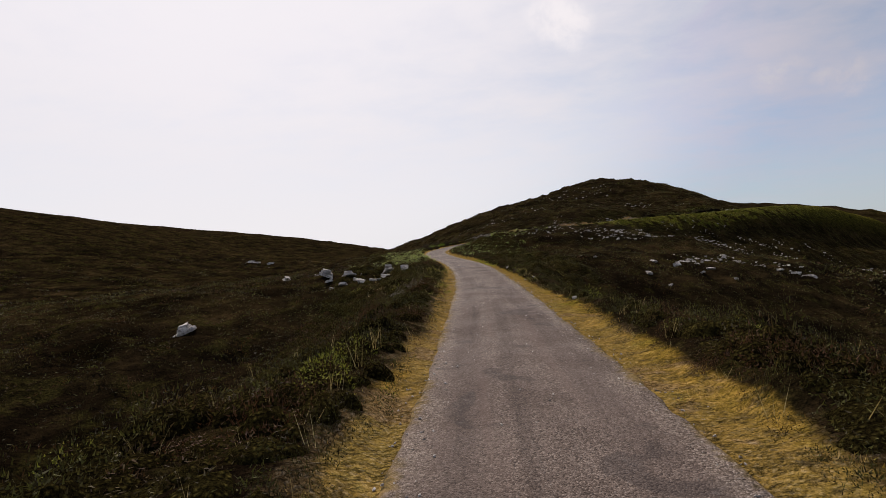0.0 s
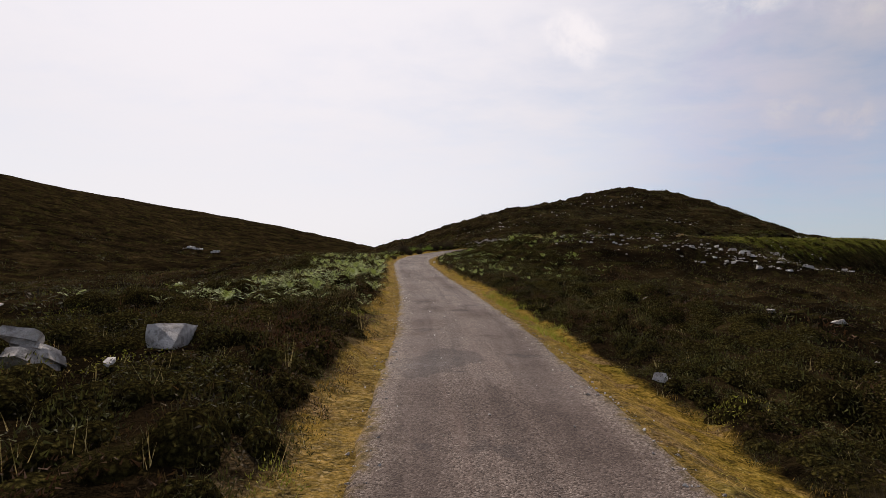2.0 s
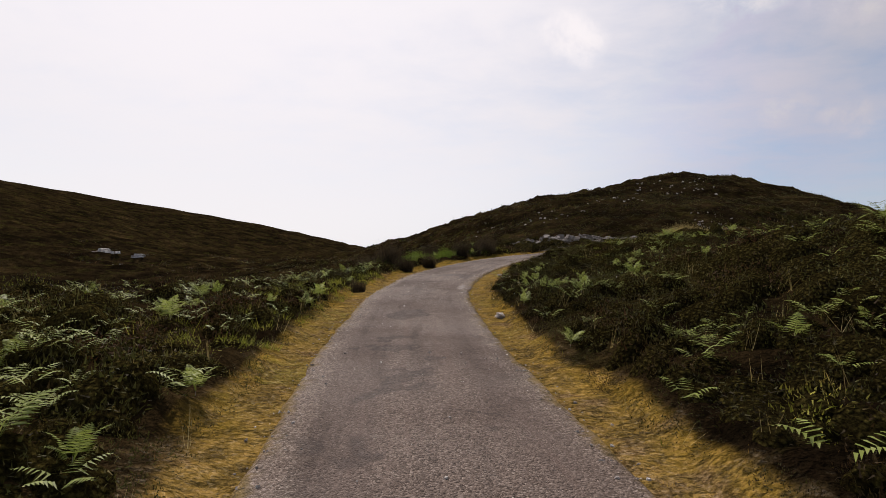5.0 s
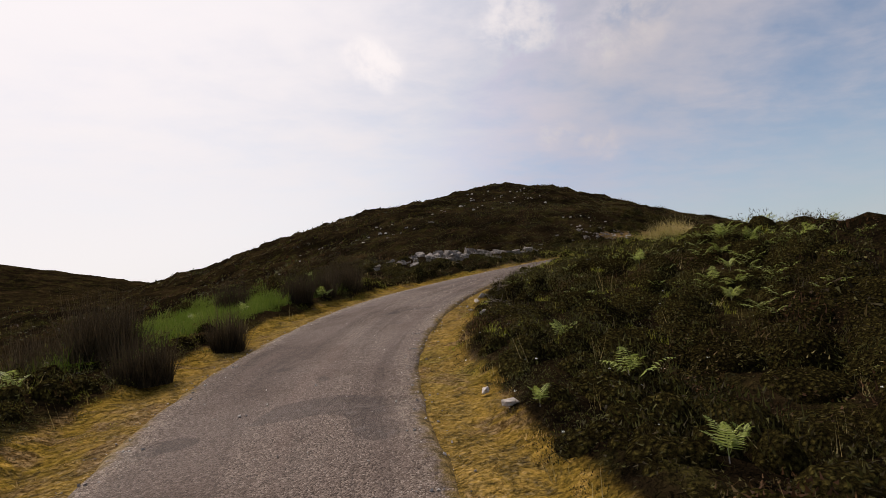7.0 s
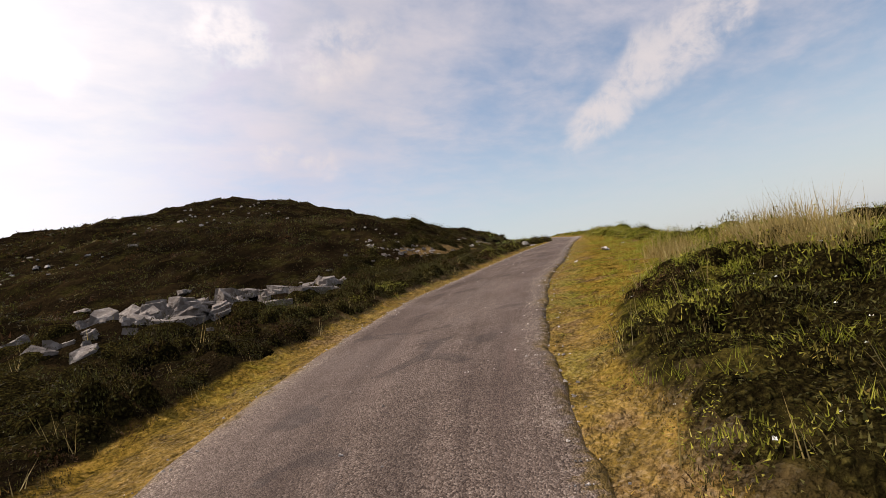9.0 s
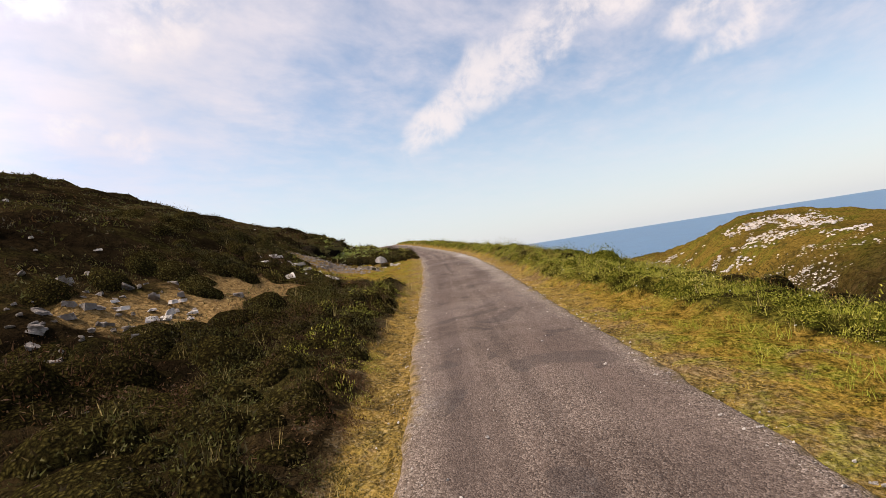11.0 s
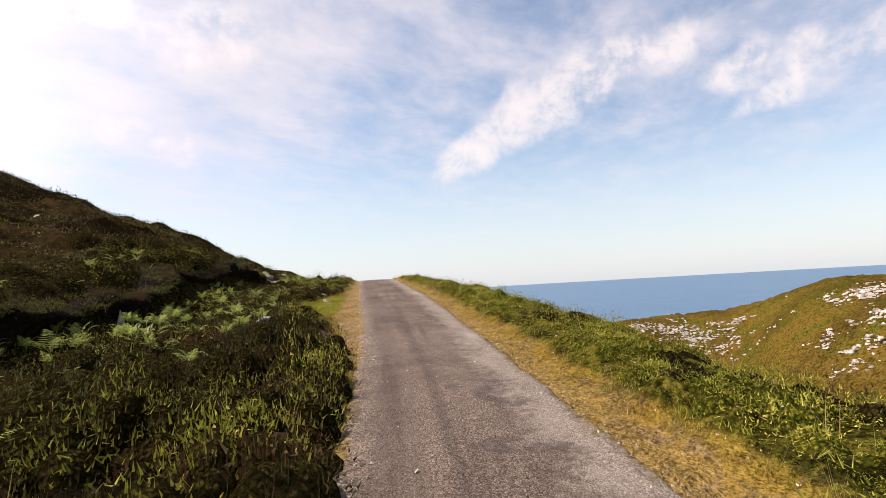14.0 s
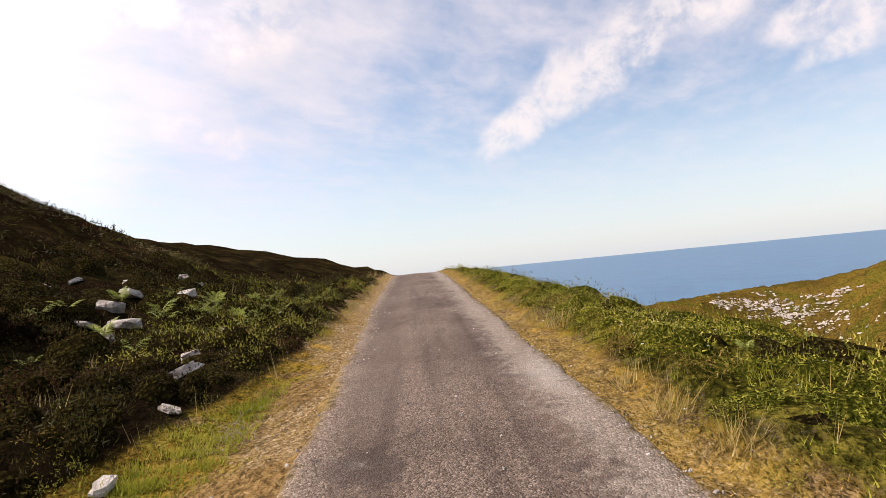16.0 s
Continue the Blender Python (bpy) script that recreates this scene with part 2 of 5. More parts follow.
def moor():
    """Ground under and between the plants: heather slopes, dry verge grass, peat and bare quartzite."""
    m, n, b, _ = material("moor_ground")
    p = place(n)
    big = n.noise(p, 0.035, 5.0, 0.6, 0.4)
    mid = n.noise(p, 0.22, 6.0, 0.65, 0.3)
    tuft = n.noise(p, 1.3, 5.0, 0.7, 0.2)
    fine = n.noise(p, 11.0, 5.0, 0.7)
    tall = n.add("ShaderNodeMapping")
    n.link(p, tall.inputs[0])
    tall.inputs["Scale"].default_value = (0.07, 0.07, 0.75)
    bands = n.noise(tall.outputs[0], 1.0, 6.0, 0.62, 0.5)
    mid = n.math("ADD", n.math("MULTIPLY", mid, 0.72), n.math("MULTIPLY", bands, 0.28))
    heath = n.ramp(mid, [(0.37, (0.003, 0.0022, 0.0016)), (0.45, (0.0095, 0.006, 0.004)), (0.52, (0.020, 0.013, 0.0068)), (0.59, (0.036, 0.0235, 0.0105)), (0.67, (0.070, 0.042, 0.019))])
    heath = n.mix(n.span(n.noise(p, 0.5, 5.0, 0.7, 0.4), 0.50, 0.66, 0.0, 0.7), heath, n.mix(n.span(fine, 0.35, 0.65), (0.022, 0.021, 0.006), (0.060, 0.050, 0.014)))
    grassy = n.ramp(tuft, [(0.3, (0.062, 0.041, 0.009)), (0.44, (0.118, 0.079, 0.014)), (0.54, (0.182, 0.112, 0.024)), (0.66, (0.148, 0.105, 0.018)), (0.85, (0.25, 0.17, 0.06))])
    wet = n.ramp(tuft, [(0.3, (0.044, 0.043, 0.007)), (0.5, (0.104, 0.095, 0.013)), (0.7, (0.160, 0.132, 0.021))])
    swale = n.noise(p, 0.055, 6.0, 0.68, 0.9)
    grassy = n.mix(n.span(swale, 0.46, 0.62), grassy, wet)
    grassy = n.mix(n.span(n.noise(p, 0.12, 6.0, 0.72, 1.2), 0.56, 0.66, 0.0, 0.75), grassy, (0.040, 0.030, 0.010))
    lush = n.add("ShaderNodeAttribute", attribute_name="lush").outputs["Fac"]
    heath = n.mix(lush, heath, n.ramp(n.math("ADD", n.math("MULTIPLY", tuft, 0.45), n.math("MULTIPLY", fine, 0.55)), [(0.36, (0.010, 0.011, 0.002)), (0.48, (0.052, 0.050, 0.008)), (0.60, (0.17, 0.14, 0.024))]))
    meadow = n.add("ShaderNodeAttribute", attribute_name="meadow").outputs["Fac"]
    land = n.mix(n.math("MULTIPLY", meadow, n.span(big, 0.35, 0.6, 0.55, 1.0)), heath, grassy)
    # shade between the plants, painted near-black where the tuft noise is low
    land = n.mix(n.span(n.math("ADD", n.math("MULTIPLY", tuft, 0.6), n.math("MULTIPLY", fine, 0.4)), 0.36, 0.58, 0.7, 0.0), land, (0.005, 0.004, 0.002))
    verge = n.add("ShaderNodeAttribute", attribute_name="verge").outputs["Fac"]
    mat = n.noise(p, 3.4, 4.0, 0.65, 0.4)
    speck = n.noise(p, 17.0, 4.0, 0.7, 0.3)
    dry = n.ramp(n.math("ADD", n.math("MULTIPLY", mat, 0.55), n.math("MULTIPLY", speck, 0.45)),
                 [(0.36, (0.026, 0.019, 0.005)), (0.43, (0.105, 0.070, 0.012)), (0.51, (0.24, 0.150, 0.026)), (0.60, (0.37, 0.225, 0.052)), (0.70, (0.50, 0.34, 0.13))])
    parched = dry
    mossy = n.ramp(speck, [(0.36, (0.028, 0.031, 0.004)), (0.46, (0.108, 0.115, 0.012)), (0.57, (0.21, 0.202, 0.026)), (0.72, (0.33, 0.285, 0.07))])
    dry = n.mix(n.span(n.math("ADD", n.math("MULTIPLY", tuft, 0.6), n.math("MULTIPLY", mat, 0.4)), 0.46, 0.58, 0.0, 0.9), dry, mossy)
    moss = n.add("ShaderNodeAttribute", attribute_name="moss").outputs["Fac"]
    dry = n.mix(moss, parched, dry)
    dry = n.mix(n.span(n.noise(p, 1.1, 4.0, 0.6, 0.5), 0.54, 0.64, 0.0, 0.75), dry, n.mix(n.span(speck, 0.4, 0.6), (0.085, 0.046, 0.018), (0.27, 0.175, 0.09)))
    land = n.mix(n.span(n.math("ADD", verge, n.math("MULTIPLY", n.math("SUBTRACT", tuft, 0.5), 0.5)), 0.35, 0.65), land, dry)
    # trodden tan soil with pebbles beside the asphalt
    shoulder = n.add("ShaderNodeAttribute", attribute_name="shoulder").outputs["Fac"]
    gritty = n.add("ShaderNodeAttribute", attribute_name="gritty").outputs["Fac"]
    pebble = n.add("ShaderNodeTexVoronoi", feature="F1")
    n.put(pebble.inputs["Vector"], p)
    pebble.inputs["Scale"].default_value = 34.0
    stony = n.add("ShaderNodeSeparateColor")
    n.put(stony.inputs[0], pebble.outputs["Color"])
    soil = n.ramp(n.math("ADD", n.math("MULTIPLY", speck, 0.6), n.math("MULTIPLY", stony.outputs[0], 0.4)), [(0.3, (0.16, 0.100, 0.044)), (0.48, (0.26, 0.172, 0.080)), (0.62, (0.34, 0.238, 0.122)), (0.75, (0.50, 0.40, 0.28))])
    ragged = n.math("ADD", shoulder, n.math("MULTIPLY", n.math("SUBTRACT", n.math("ADD", mat, n.noise(p, 0.9, 4.0, 0.6)), 1.0), 1.6))
    land = n.mix(n.math("MULTIPLY", n.span(ragged, 0.35, 0.95, 1.0, 0.0), gritty), land, soil)
    scree = n.add("ShaderNodeAttribute", attribute_name="scree").outputs["Fac"]
    grit = n.ramp(fine, [(0.3, (0.075, 0.045, 0.020)), (0.48, (0.22, 0.135, 0.052)), (0.62, (0.34, 0.22, 0.095)), (0.8, (0.48, 0.37, 0.25))])
    land = n.mix(n.span(n.math("ADD", scree, n.math("MULTIPLY", n.math("SUBTRACT", n.math("ADD", n.math("MULTIPLY", tuft, 0.6), n.math("MULTIPLY", mid, 0.4)), 0.5), 1.6)), 0.35, 0.75), land, grit)
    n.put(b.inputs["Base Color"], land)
    b.inputs["Roughness"].default_value = 0.95
    b.inputs["Specular IOR Level"].default_value = 0.0
    bump(n, b, n.math("ADD", n.math("ADD", n.math("MULTIPLY", tuft, 1.0), n.math("MULTIPLY", mid, 2.5)), n.math("MULTIPLY", fine, 0.25)), 1.0, 0.5)
    return m


def leaf(name, stops, hue_scale=0.25, alt=None, thin=0.35, rough=0.75):
    """Foliage: colour by piece, drifting in patches over the ground; some light passes through."""
    m, n, b, out = material(name)
    geo = n.add("ShaderNodeNewGeometry")
    p = geo.outputs["Position"]
    patch = n.noise(p, hue_scale, 4.0, 0.6, 0.2)
    value = n.math("ADD", n.math("MULTIPLY", geo.outputs["Random Per Island"], 0.55), n.math("MULTIPLY", n.span(patch, 0.3, 0.7), 0.45))
    colour = n.ramp(value, stops)
    if alt:
        colour = n.mix(n.span(n.noise(p, hue_scale * 2.3, 3.0), alt[0], alt[1]), colour, n.mix(geo.outputs["Random Per Island"], alt[2], alt[3]))
    n.put(b.inputs["Base Color"], colour)
    b.inputs["Roughness"].default_value = rough
    b.inputs["Specular IOR Level"].default_value = 0.12
    thru = n.add("ShaderNodeBsdfTranslucent")
    n.put(thru.inputs[0], colour)
    both = n.add("ShaderNodeMixShader")
    both.inputs[0].default_value = thin
    n.link(b.outputs[0], both.inputs[1])
    n.link(thru.outputs[0], both.inputs[2])
    n.link(both.outputs[0], out.inputs[0])
    return m


def quartzite(name, weathering):
    """Pale quartzite; weathering darkens it with lichen and peat stain."""
    m, n, b, _ = material(name)
    co = n.add("ShaderNodeTexCoord").outputs["Object"]
    rnd = n.add("ShaderNodeObjectInfo").outputs["Random"]
    isl = n.add("ShaderNodeNewGeometry").outputs["Random Per Island"]
    p = n.vec("ADD", place(n), (3.1, 1.7, 0.4))
    vein = n.noise(p, 2.2, 6.0, 0.65, 0.8)
    grain = n.noise(p, 26.0, 4.0, 0.7)
    lichen = n.noise(p, 5.5, 5.0, 0.6, 0.3)
    body = n.ramp(vein, [(0.30, (0.16, 0.132, 0.112)), (0.42, (0.35, 0.305, 0.268)), (0.54, (0.55, 0.49, 0.44)), (0.7, (0.72, 0.665, 0.61))])
    body = n.mix(n.span(n.math("ADD", rnd, n.math("MULTIPLY", isl, 0.2)), 0.5, 1.2, 0.0, 0.4), body, (0.56, 0.45, 0.36))
    body = n.mix(n.span(lichen, 0.60 - 0.2 * weathering, 0.72 - 0.2 * weathering, 0.0, 0.45 + 0.4 * weathering), body, (0.13, 0.105, 0.088))
    body = n.mix(n.span(grain, 0.3, 0.5, 0.35, 0.0), body, (0.17, 0.15, 0.13))
    body = n.mix(0.66 * weathering * weathering, body, (0.140, 0.108, 0.085))
    n.put(b.inputs["Base Color"], body)
    b.inputs["Roughness"].default_value = 0.82
    bump(n, b, n.math("ADD", n.math("MULTIPLY", vein, 1.5), n.math("MULTIPLY", grain, 0.45)), 1.0, 0.08)
    return m


def sea_water():
    m, n, b, _ = material("sea_water")
    p = place(n)
    swell = n.noise(p, 0.02, 5.0, 0.6)
    chop = n.noise(p, 0.25, 4.0, 0.6)
    n.put(b.inputs["Base Color"], n.mix(n.span(swell, 0.35, 0.65), (0.008, 0.062, 0.150), (0.017, 0.090, 0.190)))
    b.inputs["Roughness"].default_value = 0.28
    b.inputs["Specular IOR Level"].default_value = 0.3
    b.inputs["IOR"].default_value = 1.33
    bump(n, b, n.math("ADD", swell, n.math("MULTIPLY", chop, 0.4)), 0.5, 1.0)
    return m


M_ROAD, M_MOOR, M_ROCK, M_SEA = asphalt(), moor(), quartzite("quartzite", 0.45), sea_water()
M_LEDGE, M_WHITE = quartzite("weathered_quartzite", 1.0), quartzite("clean_quartzite", 0.05)
M_HEATHER = leaf("heather", [(0.0, (0.012, 0.008, 0.003)), (0.3, (0.030, 0.022, 0.007)), (0.55, (0.053, 0.049, 0.012)), (0.8, (0.102, 0.098, 0.022)), (1.0, (0.24, 0.18, 0.075))],
                 0.22, (0.50, 0.64, (0.040, 0.017, 0.007), (0.105, 0.050, 0.021)), 0.22)
M_GREEN = leaf("lush_heather", [(0.0, (0.060, 0.060, 0.008)), (0.35, (0.165, 0.172, 0.020)), (0.7, (0.33, 0.305, 0.040)), (1.0, (0.56, 0.47, 0.14))],
               0.3, (0.54, 0.66, (0.15, 0.090, 0.022), (0.28, 0.18, 0.055)), 0.18)
M_GRASS = leaf("dry_grass", [(0.0, (0.10, 0.066, 0.012)), (0.4, (0.26, 0.160, 0.030)), (0.7, (0.40, 0.245, 0.058)), (1.0, (0.56, 0.39, 0.16))],
               0.8, (0.56, 0.68, (0.14, 0.13, 0.014), (0.33, 0.265, 0.040)), 0.28)
M_VERGE = leaf("mossy_grass", [(0.0, (0.11, 0.076, 0.012)), (0.4, (0.27, 0.178, 0.030)), (0.7, (0.41, 0.270, 0.058)), (1.0, (0.56, 0.40, 0.16))],
               0.8, (0.42, 0.56, (0.15, 0.135, 0.014), (0.36, 0.285, 0.042)), 0.28)
M_MEADOW = leaf("meadow_grass", [(0.0, (0.06, 0.09, 0.010)), (0.5, (0.12, 0.17, 0.022)), (1.0, (0.22, 0.24, 0.05))], 0.5, None, 0.35)
M_BANK = leaf("bank_grass", [(0.0, (0.10, 0.12, 0.012)), (0.4, (0.23, 0.245, 0.024)), (0.75, (0.36, 0.34, 0.05)), (1.0, (0.46, 0.39, 0.12))], 0.6, None, 0.35)
M_STRAW = leaf("straw_grass", [(0.0, (0.22, 0.16, 0.05)), (0.5, (0.40, 0.30, 0.11)), (1.0, (0.55, 0.45, 0.22))], 0.6, None, 0.35)
M_RUSH = leaf("rushes", [(0.0, (0.018, 0.013, 0.008)), (0.5, (0.050, 0.036, 0.019)), (1.0, (0.16, 0.11, 0.06))], 0.6, None, 0.3)
M_FERN = leaf("bracken", [(0.0, (0.14, 0.175, 0.030)), (0.45, (0.25, 0.295, 0.062)), (0.8, (0.36, 0.395, 0.115)), (1.0, (0.40, 0.40, 0.17))], 0.5, None, 0.4, 0.5)
M_TWIG = leaf("dead_twigs", [(0.0, (0.16, 0.12, 0.09)), (0.6, (0.30, 0.24, 0.19)), (1.0, (0.45, 0.40, 0.33))], 0.6, None, 0.05)


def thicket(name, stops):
    """The close-grown inside of a bush: fine leafy mottling, shade painted between tufts, deep relief."""
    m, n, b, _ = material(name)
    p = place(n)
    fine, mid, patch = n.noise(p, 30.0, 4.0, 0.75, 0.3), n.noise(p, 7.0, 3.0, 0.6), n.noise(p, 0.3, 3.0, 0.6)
    # colour drops towards the cell rims, standing in for shaded gaps between tufts
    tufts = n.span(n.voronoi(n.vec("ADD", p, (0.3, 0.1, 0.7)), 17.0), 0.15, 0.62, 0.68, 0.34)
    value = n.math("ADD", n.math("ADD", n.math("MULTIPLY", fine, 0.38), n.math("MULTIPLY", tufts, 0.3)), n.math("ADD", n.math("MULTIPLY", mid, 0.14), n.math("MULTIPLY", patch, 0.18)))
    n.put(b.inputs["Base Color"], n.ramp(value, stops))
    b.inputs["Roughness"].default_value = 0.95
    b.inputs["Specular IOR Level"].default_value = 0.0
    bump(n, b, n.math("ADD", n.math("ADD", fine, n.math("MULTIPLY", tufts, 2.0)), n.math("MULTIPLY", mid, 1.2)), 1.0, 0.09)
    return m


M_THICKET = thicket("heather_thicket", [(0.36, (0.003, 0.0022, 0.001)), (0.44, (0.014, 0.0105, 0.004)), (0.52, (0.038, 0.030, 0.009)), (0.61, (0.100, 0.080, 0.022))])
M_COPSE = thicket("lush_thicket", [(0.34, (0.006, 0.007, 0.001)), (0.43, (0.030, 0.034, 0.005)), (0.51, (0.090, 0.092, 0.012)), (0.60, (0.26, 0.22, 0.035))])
M_PETAL = leaf("white_petals", [(0.0, (0.7, 0.7, 0.62)), (1.0, (0.8, 0.8, 0.76))], 0.6, None, 0.3)

# ---------------------------------------------------------------- the lie of the land
# middle of the road: x, y, height
ROAD = [
    (-1.1, -40.0, -2.68), (-0.3, -20.0, -1.34), (0.5, -0.0, 0.00), (0.8, 6.9, 0.47), (1.1, 14.3, 0.96),
    (1.4, 21.8, 1.47), (1.5, 29.5, 2.01), (1.4, 36.9, 2.54), (1.2, 44.1, 3.07), (0.7, 51.4, 3.64),
    (-0.1, 59.5, 4.28), (-0.7, 66.7, 4.90), (-1.3, 74.4, 5.60), (-1.1, 81.8, 6.35), (0.6, 89.0, 7.24),
    (4.6, 94.7, 8.24), (12.2, 99.9, 9.30), (17.8, 102.6, 9.84), (23.9, 105.5, 10.33), (30.2, 108.4, 10.77),
    (36.3, 111.1, 11.15), (43.8, 114.6, 11.58), (50.9, 118.1, 11.96), (57.3, 121.7, 12.34), (63.5, 125.5, 12.76),
    (69.9, 129.7, 13.23), (76.6, 134.2, 13.73), (83.2, 138.7, 14.21), (89.8, 143.1, 14.59), (96.5, 147.6, 14.83),
    (103.1, 152.1, 14.83), (113.0, 158.8, 14.43), (136.2, 174.4, 11.73),
]
# along the road: metres run, edge of the asphalt, edge of the verge, on either side
LEFT_SIDE = [(0, 1.2, 1.7), (44, 1.27, 1.62), (50, 1.13, 1.42), (56, 1.10, 1.30), (62, 1.07, 1.55), (74, 1.04, 1.5), (80, 1.09, 1.36), (87, 1.19, 1.8), (98, 1.19, 1.7), (108, 1.38, 1.85), (116, 1.47, 2.1), (122, 1.72, 2.45),
             (128, 1.98, 2.85), (134, 2.28, 3.2), (140, 2.5, 3.5), (146, 2.09, 2.55), (152, 1.7, 2.0), (158, 1.27, 1.75), (182, 1.15, 1.4), (190, 1.1, 1.17), (196, 1.08, 1.15), (201, 1.17, 1.5), (206, 1.19, 1.85), (212, 1.35, 2.35), (218, 1.33, 2.1), (226, 1.35, 1.75), (300, 1.35, 1.8)]
RIGHT_SIDE = [(0, 1.4, 2.0), (44, 1.37, 1.95), (50, 1.44, 2.15), (56, 1.45, 2.3), (68, 1.43, 2.45), (75, 1.6, 2.88), (82, 1.6, 2.9), (88, 1.5, 2.7), (94, 1.47, 2.35), (104, 1.45, 2.1), (110, 1.43, 2.0), (116, 1.32, 1.9), (122, 1.01, 1.65), (128, 1.05, 1.75),
              (134, 1.05, 1.55), (140, 1.09, 1.55), (146, 1.38, 1.85), (152, 1.6, 2.1), (176, 1.6, 2.12), (182, 1.6, 2.07), (188, 1.45, 1.92), (200, 1.38, 2.04), (206, 1.41, 2.05), (212, 1.58, 2.1), (226, 1.5, 1.95), (300, 1.5, 2.0)]
# swells of the land over the sea bed: x, y, height, two lengths, turn
HILLS = [
    (29.8, 119.5, 75.47, 330.1, 347.0, 0.77),
    (56.7, 194.8, 21.32, 33.2, 30.0, 1.41),
    (22.2, 146.2, 8.78, 19.3, 66.4, 0.44),
    (142.1, 232.3, 25.19, 72.3, 39.4, 0.05),
    (-189.1, 329.8, 46.73, 115.9, 90.7, 0.60),
    (-219.4, 177.1, 40.36, 89.4, 74.8, -0.44),
    (-53.8, 316.8, 13.69, 74.9, 41.2, 0.16),
    (5.3, 73.2, 3.66, 17.5, -6.3, -0.13),
    (16.9, 87.2, 4.43, 7.9, 29.4, 0.75),
    (140.4, 101.3, -28.40, 18.8, 59.2, -1.43),
    (347.5, 64.1, 28.62, 85.8, 64.3, -0.23),
    (248.5, 123.9, -25.39, 69.8, 19.4, -0.23),
    (-44.7, 99.6, -3.61, 29.2, 45.4, 0.08),
    (34.3, 31.5, -10.42, 40.3, -10.3, 0.39),
    (78.0, 140.6, 5.83, 11.6, 30.6, -0.18),
    (48.0, 68.0, -7.2, 15.0, 18.0, 0.0),
]
SEA_LEVEL = -38.0


def spline(points, step=0.3):
    pts, out = np.asarray(points, float), []
    for i in range(len(pts) - 1):
        p0, p1, p2, p3 = pts[max(i - 1, 0)], pts[i], pts[i + 1], pts[min(i + 2, len(pts) - 1)]
        count = max(2, int(np.linalg.norm((p2 - p1)[:2]) / step))
        for u in np.arange(count) / count:
            out.append(0.5 * (2 * p1 + (p2 - p0) * u + (2 * p0 - 5 * p1 + 4 * p2 - p3) * u * u + (3 * p1 - p0 - 3 * p2 + p3) * u**3))
    out.append(pts[-1])
    return np.array(out)


LINE = spline(ROAD)
TAN = np.gradient(LINE, axis=0)
TAN /= np.linalg.norm(TAN[:, :2], axis=1)[:, None]
RUN = np.r_[0, np.cumsum(np.linalg.norm(np.diff(LINE[:, :2], axis=0), axis=1))]
BEND = RUN[np.argmin(np.abs(LINE[:, 1] - 82) + 10 * (LINE[:, 0] > 5))]
LEFT_SIDE, RIGHT_SIDE = np.array(LEFT_SIDE), np.array(RIGHT_SIDE)


def eased(values, reach=18):
    """Evens out the corners of a line of values."""
    pad = np.r_[np.full(reach, values[0]), values, np.full(reach, values[-1])]
    bell = np.hanning(2 * reach + 3)[1:-1]
    return np.convolve(pad, bell / bell.sum(), "valid")


RIM = np.stack([eased(np.interp(RUN, q[:, 0], q[:, 1])) for q in (LEFT_SIDE, RIGHT_SIDE)], 1)
STRIP = np.stack([eased(np.interp(RUN, q[:, 0], q[:, 2] - q[:, 1])) for q in (LEFT_SIDE, RIGHT_SIDE)], 1)


def half_width(i, d):
    """From the line of the road to the edge of the asphalt, on the side of d."""
    return np.where(np.asarray(d) > 0, RIM[i, 1], RIM[i, 0])


# how fast the land leaves the road's level, left and right
RAMP = np.full((len(LINE), 2), 11.0)
RAMP[:, 1] = 11 - 6.5 * np.exp(-(((RUN - BEND) / 12) ** 2))


def smooth(a, b, v):
    u = np.clip((v - a) / (b - a), 0, 1)
    return u * u * (3 - 2 * u)


def beside(x, y):
    """The nearest place on the road: its number, how far to the right of it (x, y) lies, and the road's height."""
    x, y = np.atleast_1d(np.asarray(x, float)), np.atleast_1d(np.asarray(y, float))
    i = np.empty(len(x), int)
    for k in range(0, len(x), 20000):
        i[k:k + 20000] = ((x[k:k + 20000, None] - LINE[None, :, 0]) ** 2 + (y[k:k + 20000, None] - LINE[None, :, 1]) ** 2).argmin(1)
    dx, dy = x - LINE[i, 0], y - LINE[i, 1]
    along, side, far = dx * TAN[i, 0] + dy * TAN[i, 1], dx * TAN[i, 1] - dy * TAN[i, 0], np.hypot(dx, dy)
    return i, np.where(side < 0, -far, far), LINE[i, 2] + np.clip(along, -1, 1) * TAN[i, 2]


RNG = np.random.default_rng(7)
WAVES = [(RNG.uniform(0, 2 * math.pi), RNG.uniform(0, 6.28), RNG.uniform(0, 6.28)) for _ in range(40)]


def ripple(x, y, length, octaves=3, start=0):
    """Cheap rolling noise, about -1 to 1."""
    z, amp = 0.0, 1.0
    for k in range(octaves):
        for j in range(3):
            a, p, q = WAVES[(start + 3 * k + j) % len(WAVES)]
            f = 2 * math.pi / (length / 1.9**k) * (1 + 0.17 * j)
            u, v = x * math.cos(a) + y * math.sin(a), -x * math.sin(a) + y * math.cos(a)
            z = z + amp * np.sin(u * f + p + 1.4 * np.sin(v * f * 0.7 + q)) / 2.2
        amp *= 0.5
    return z


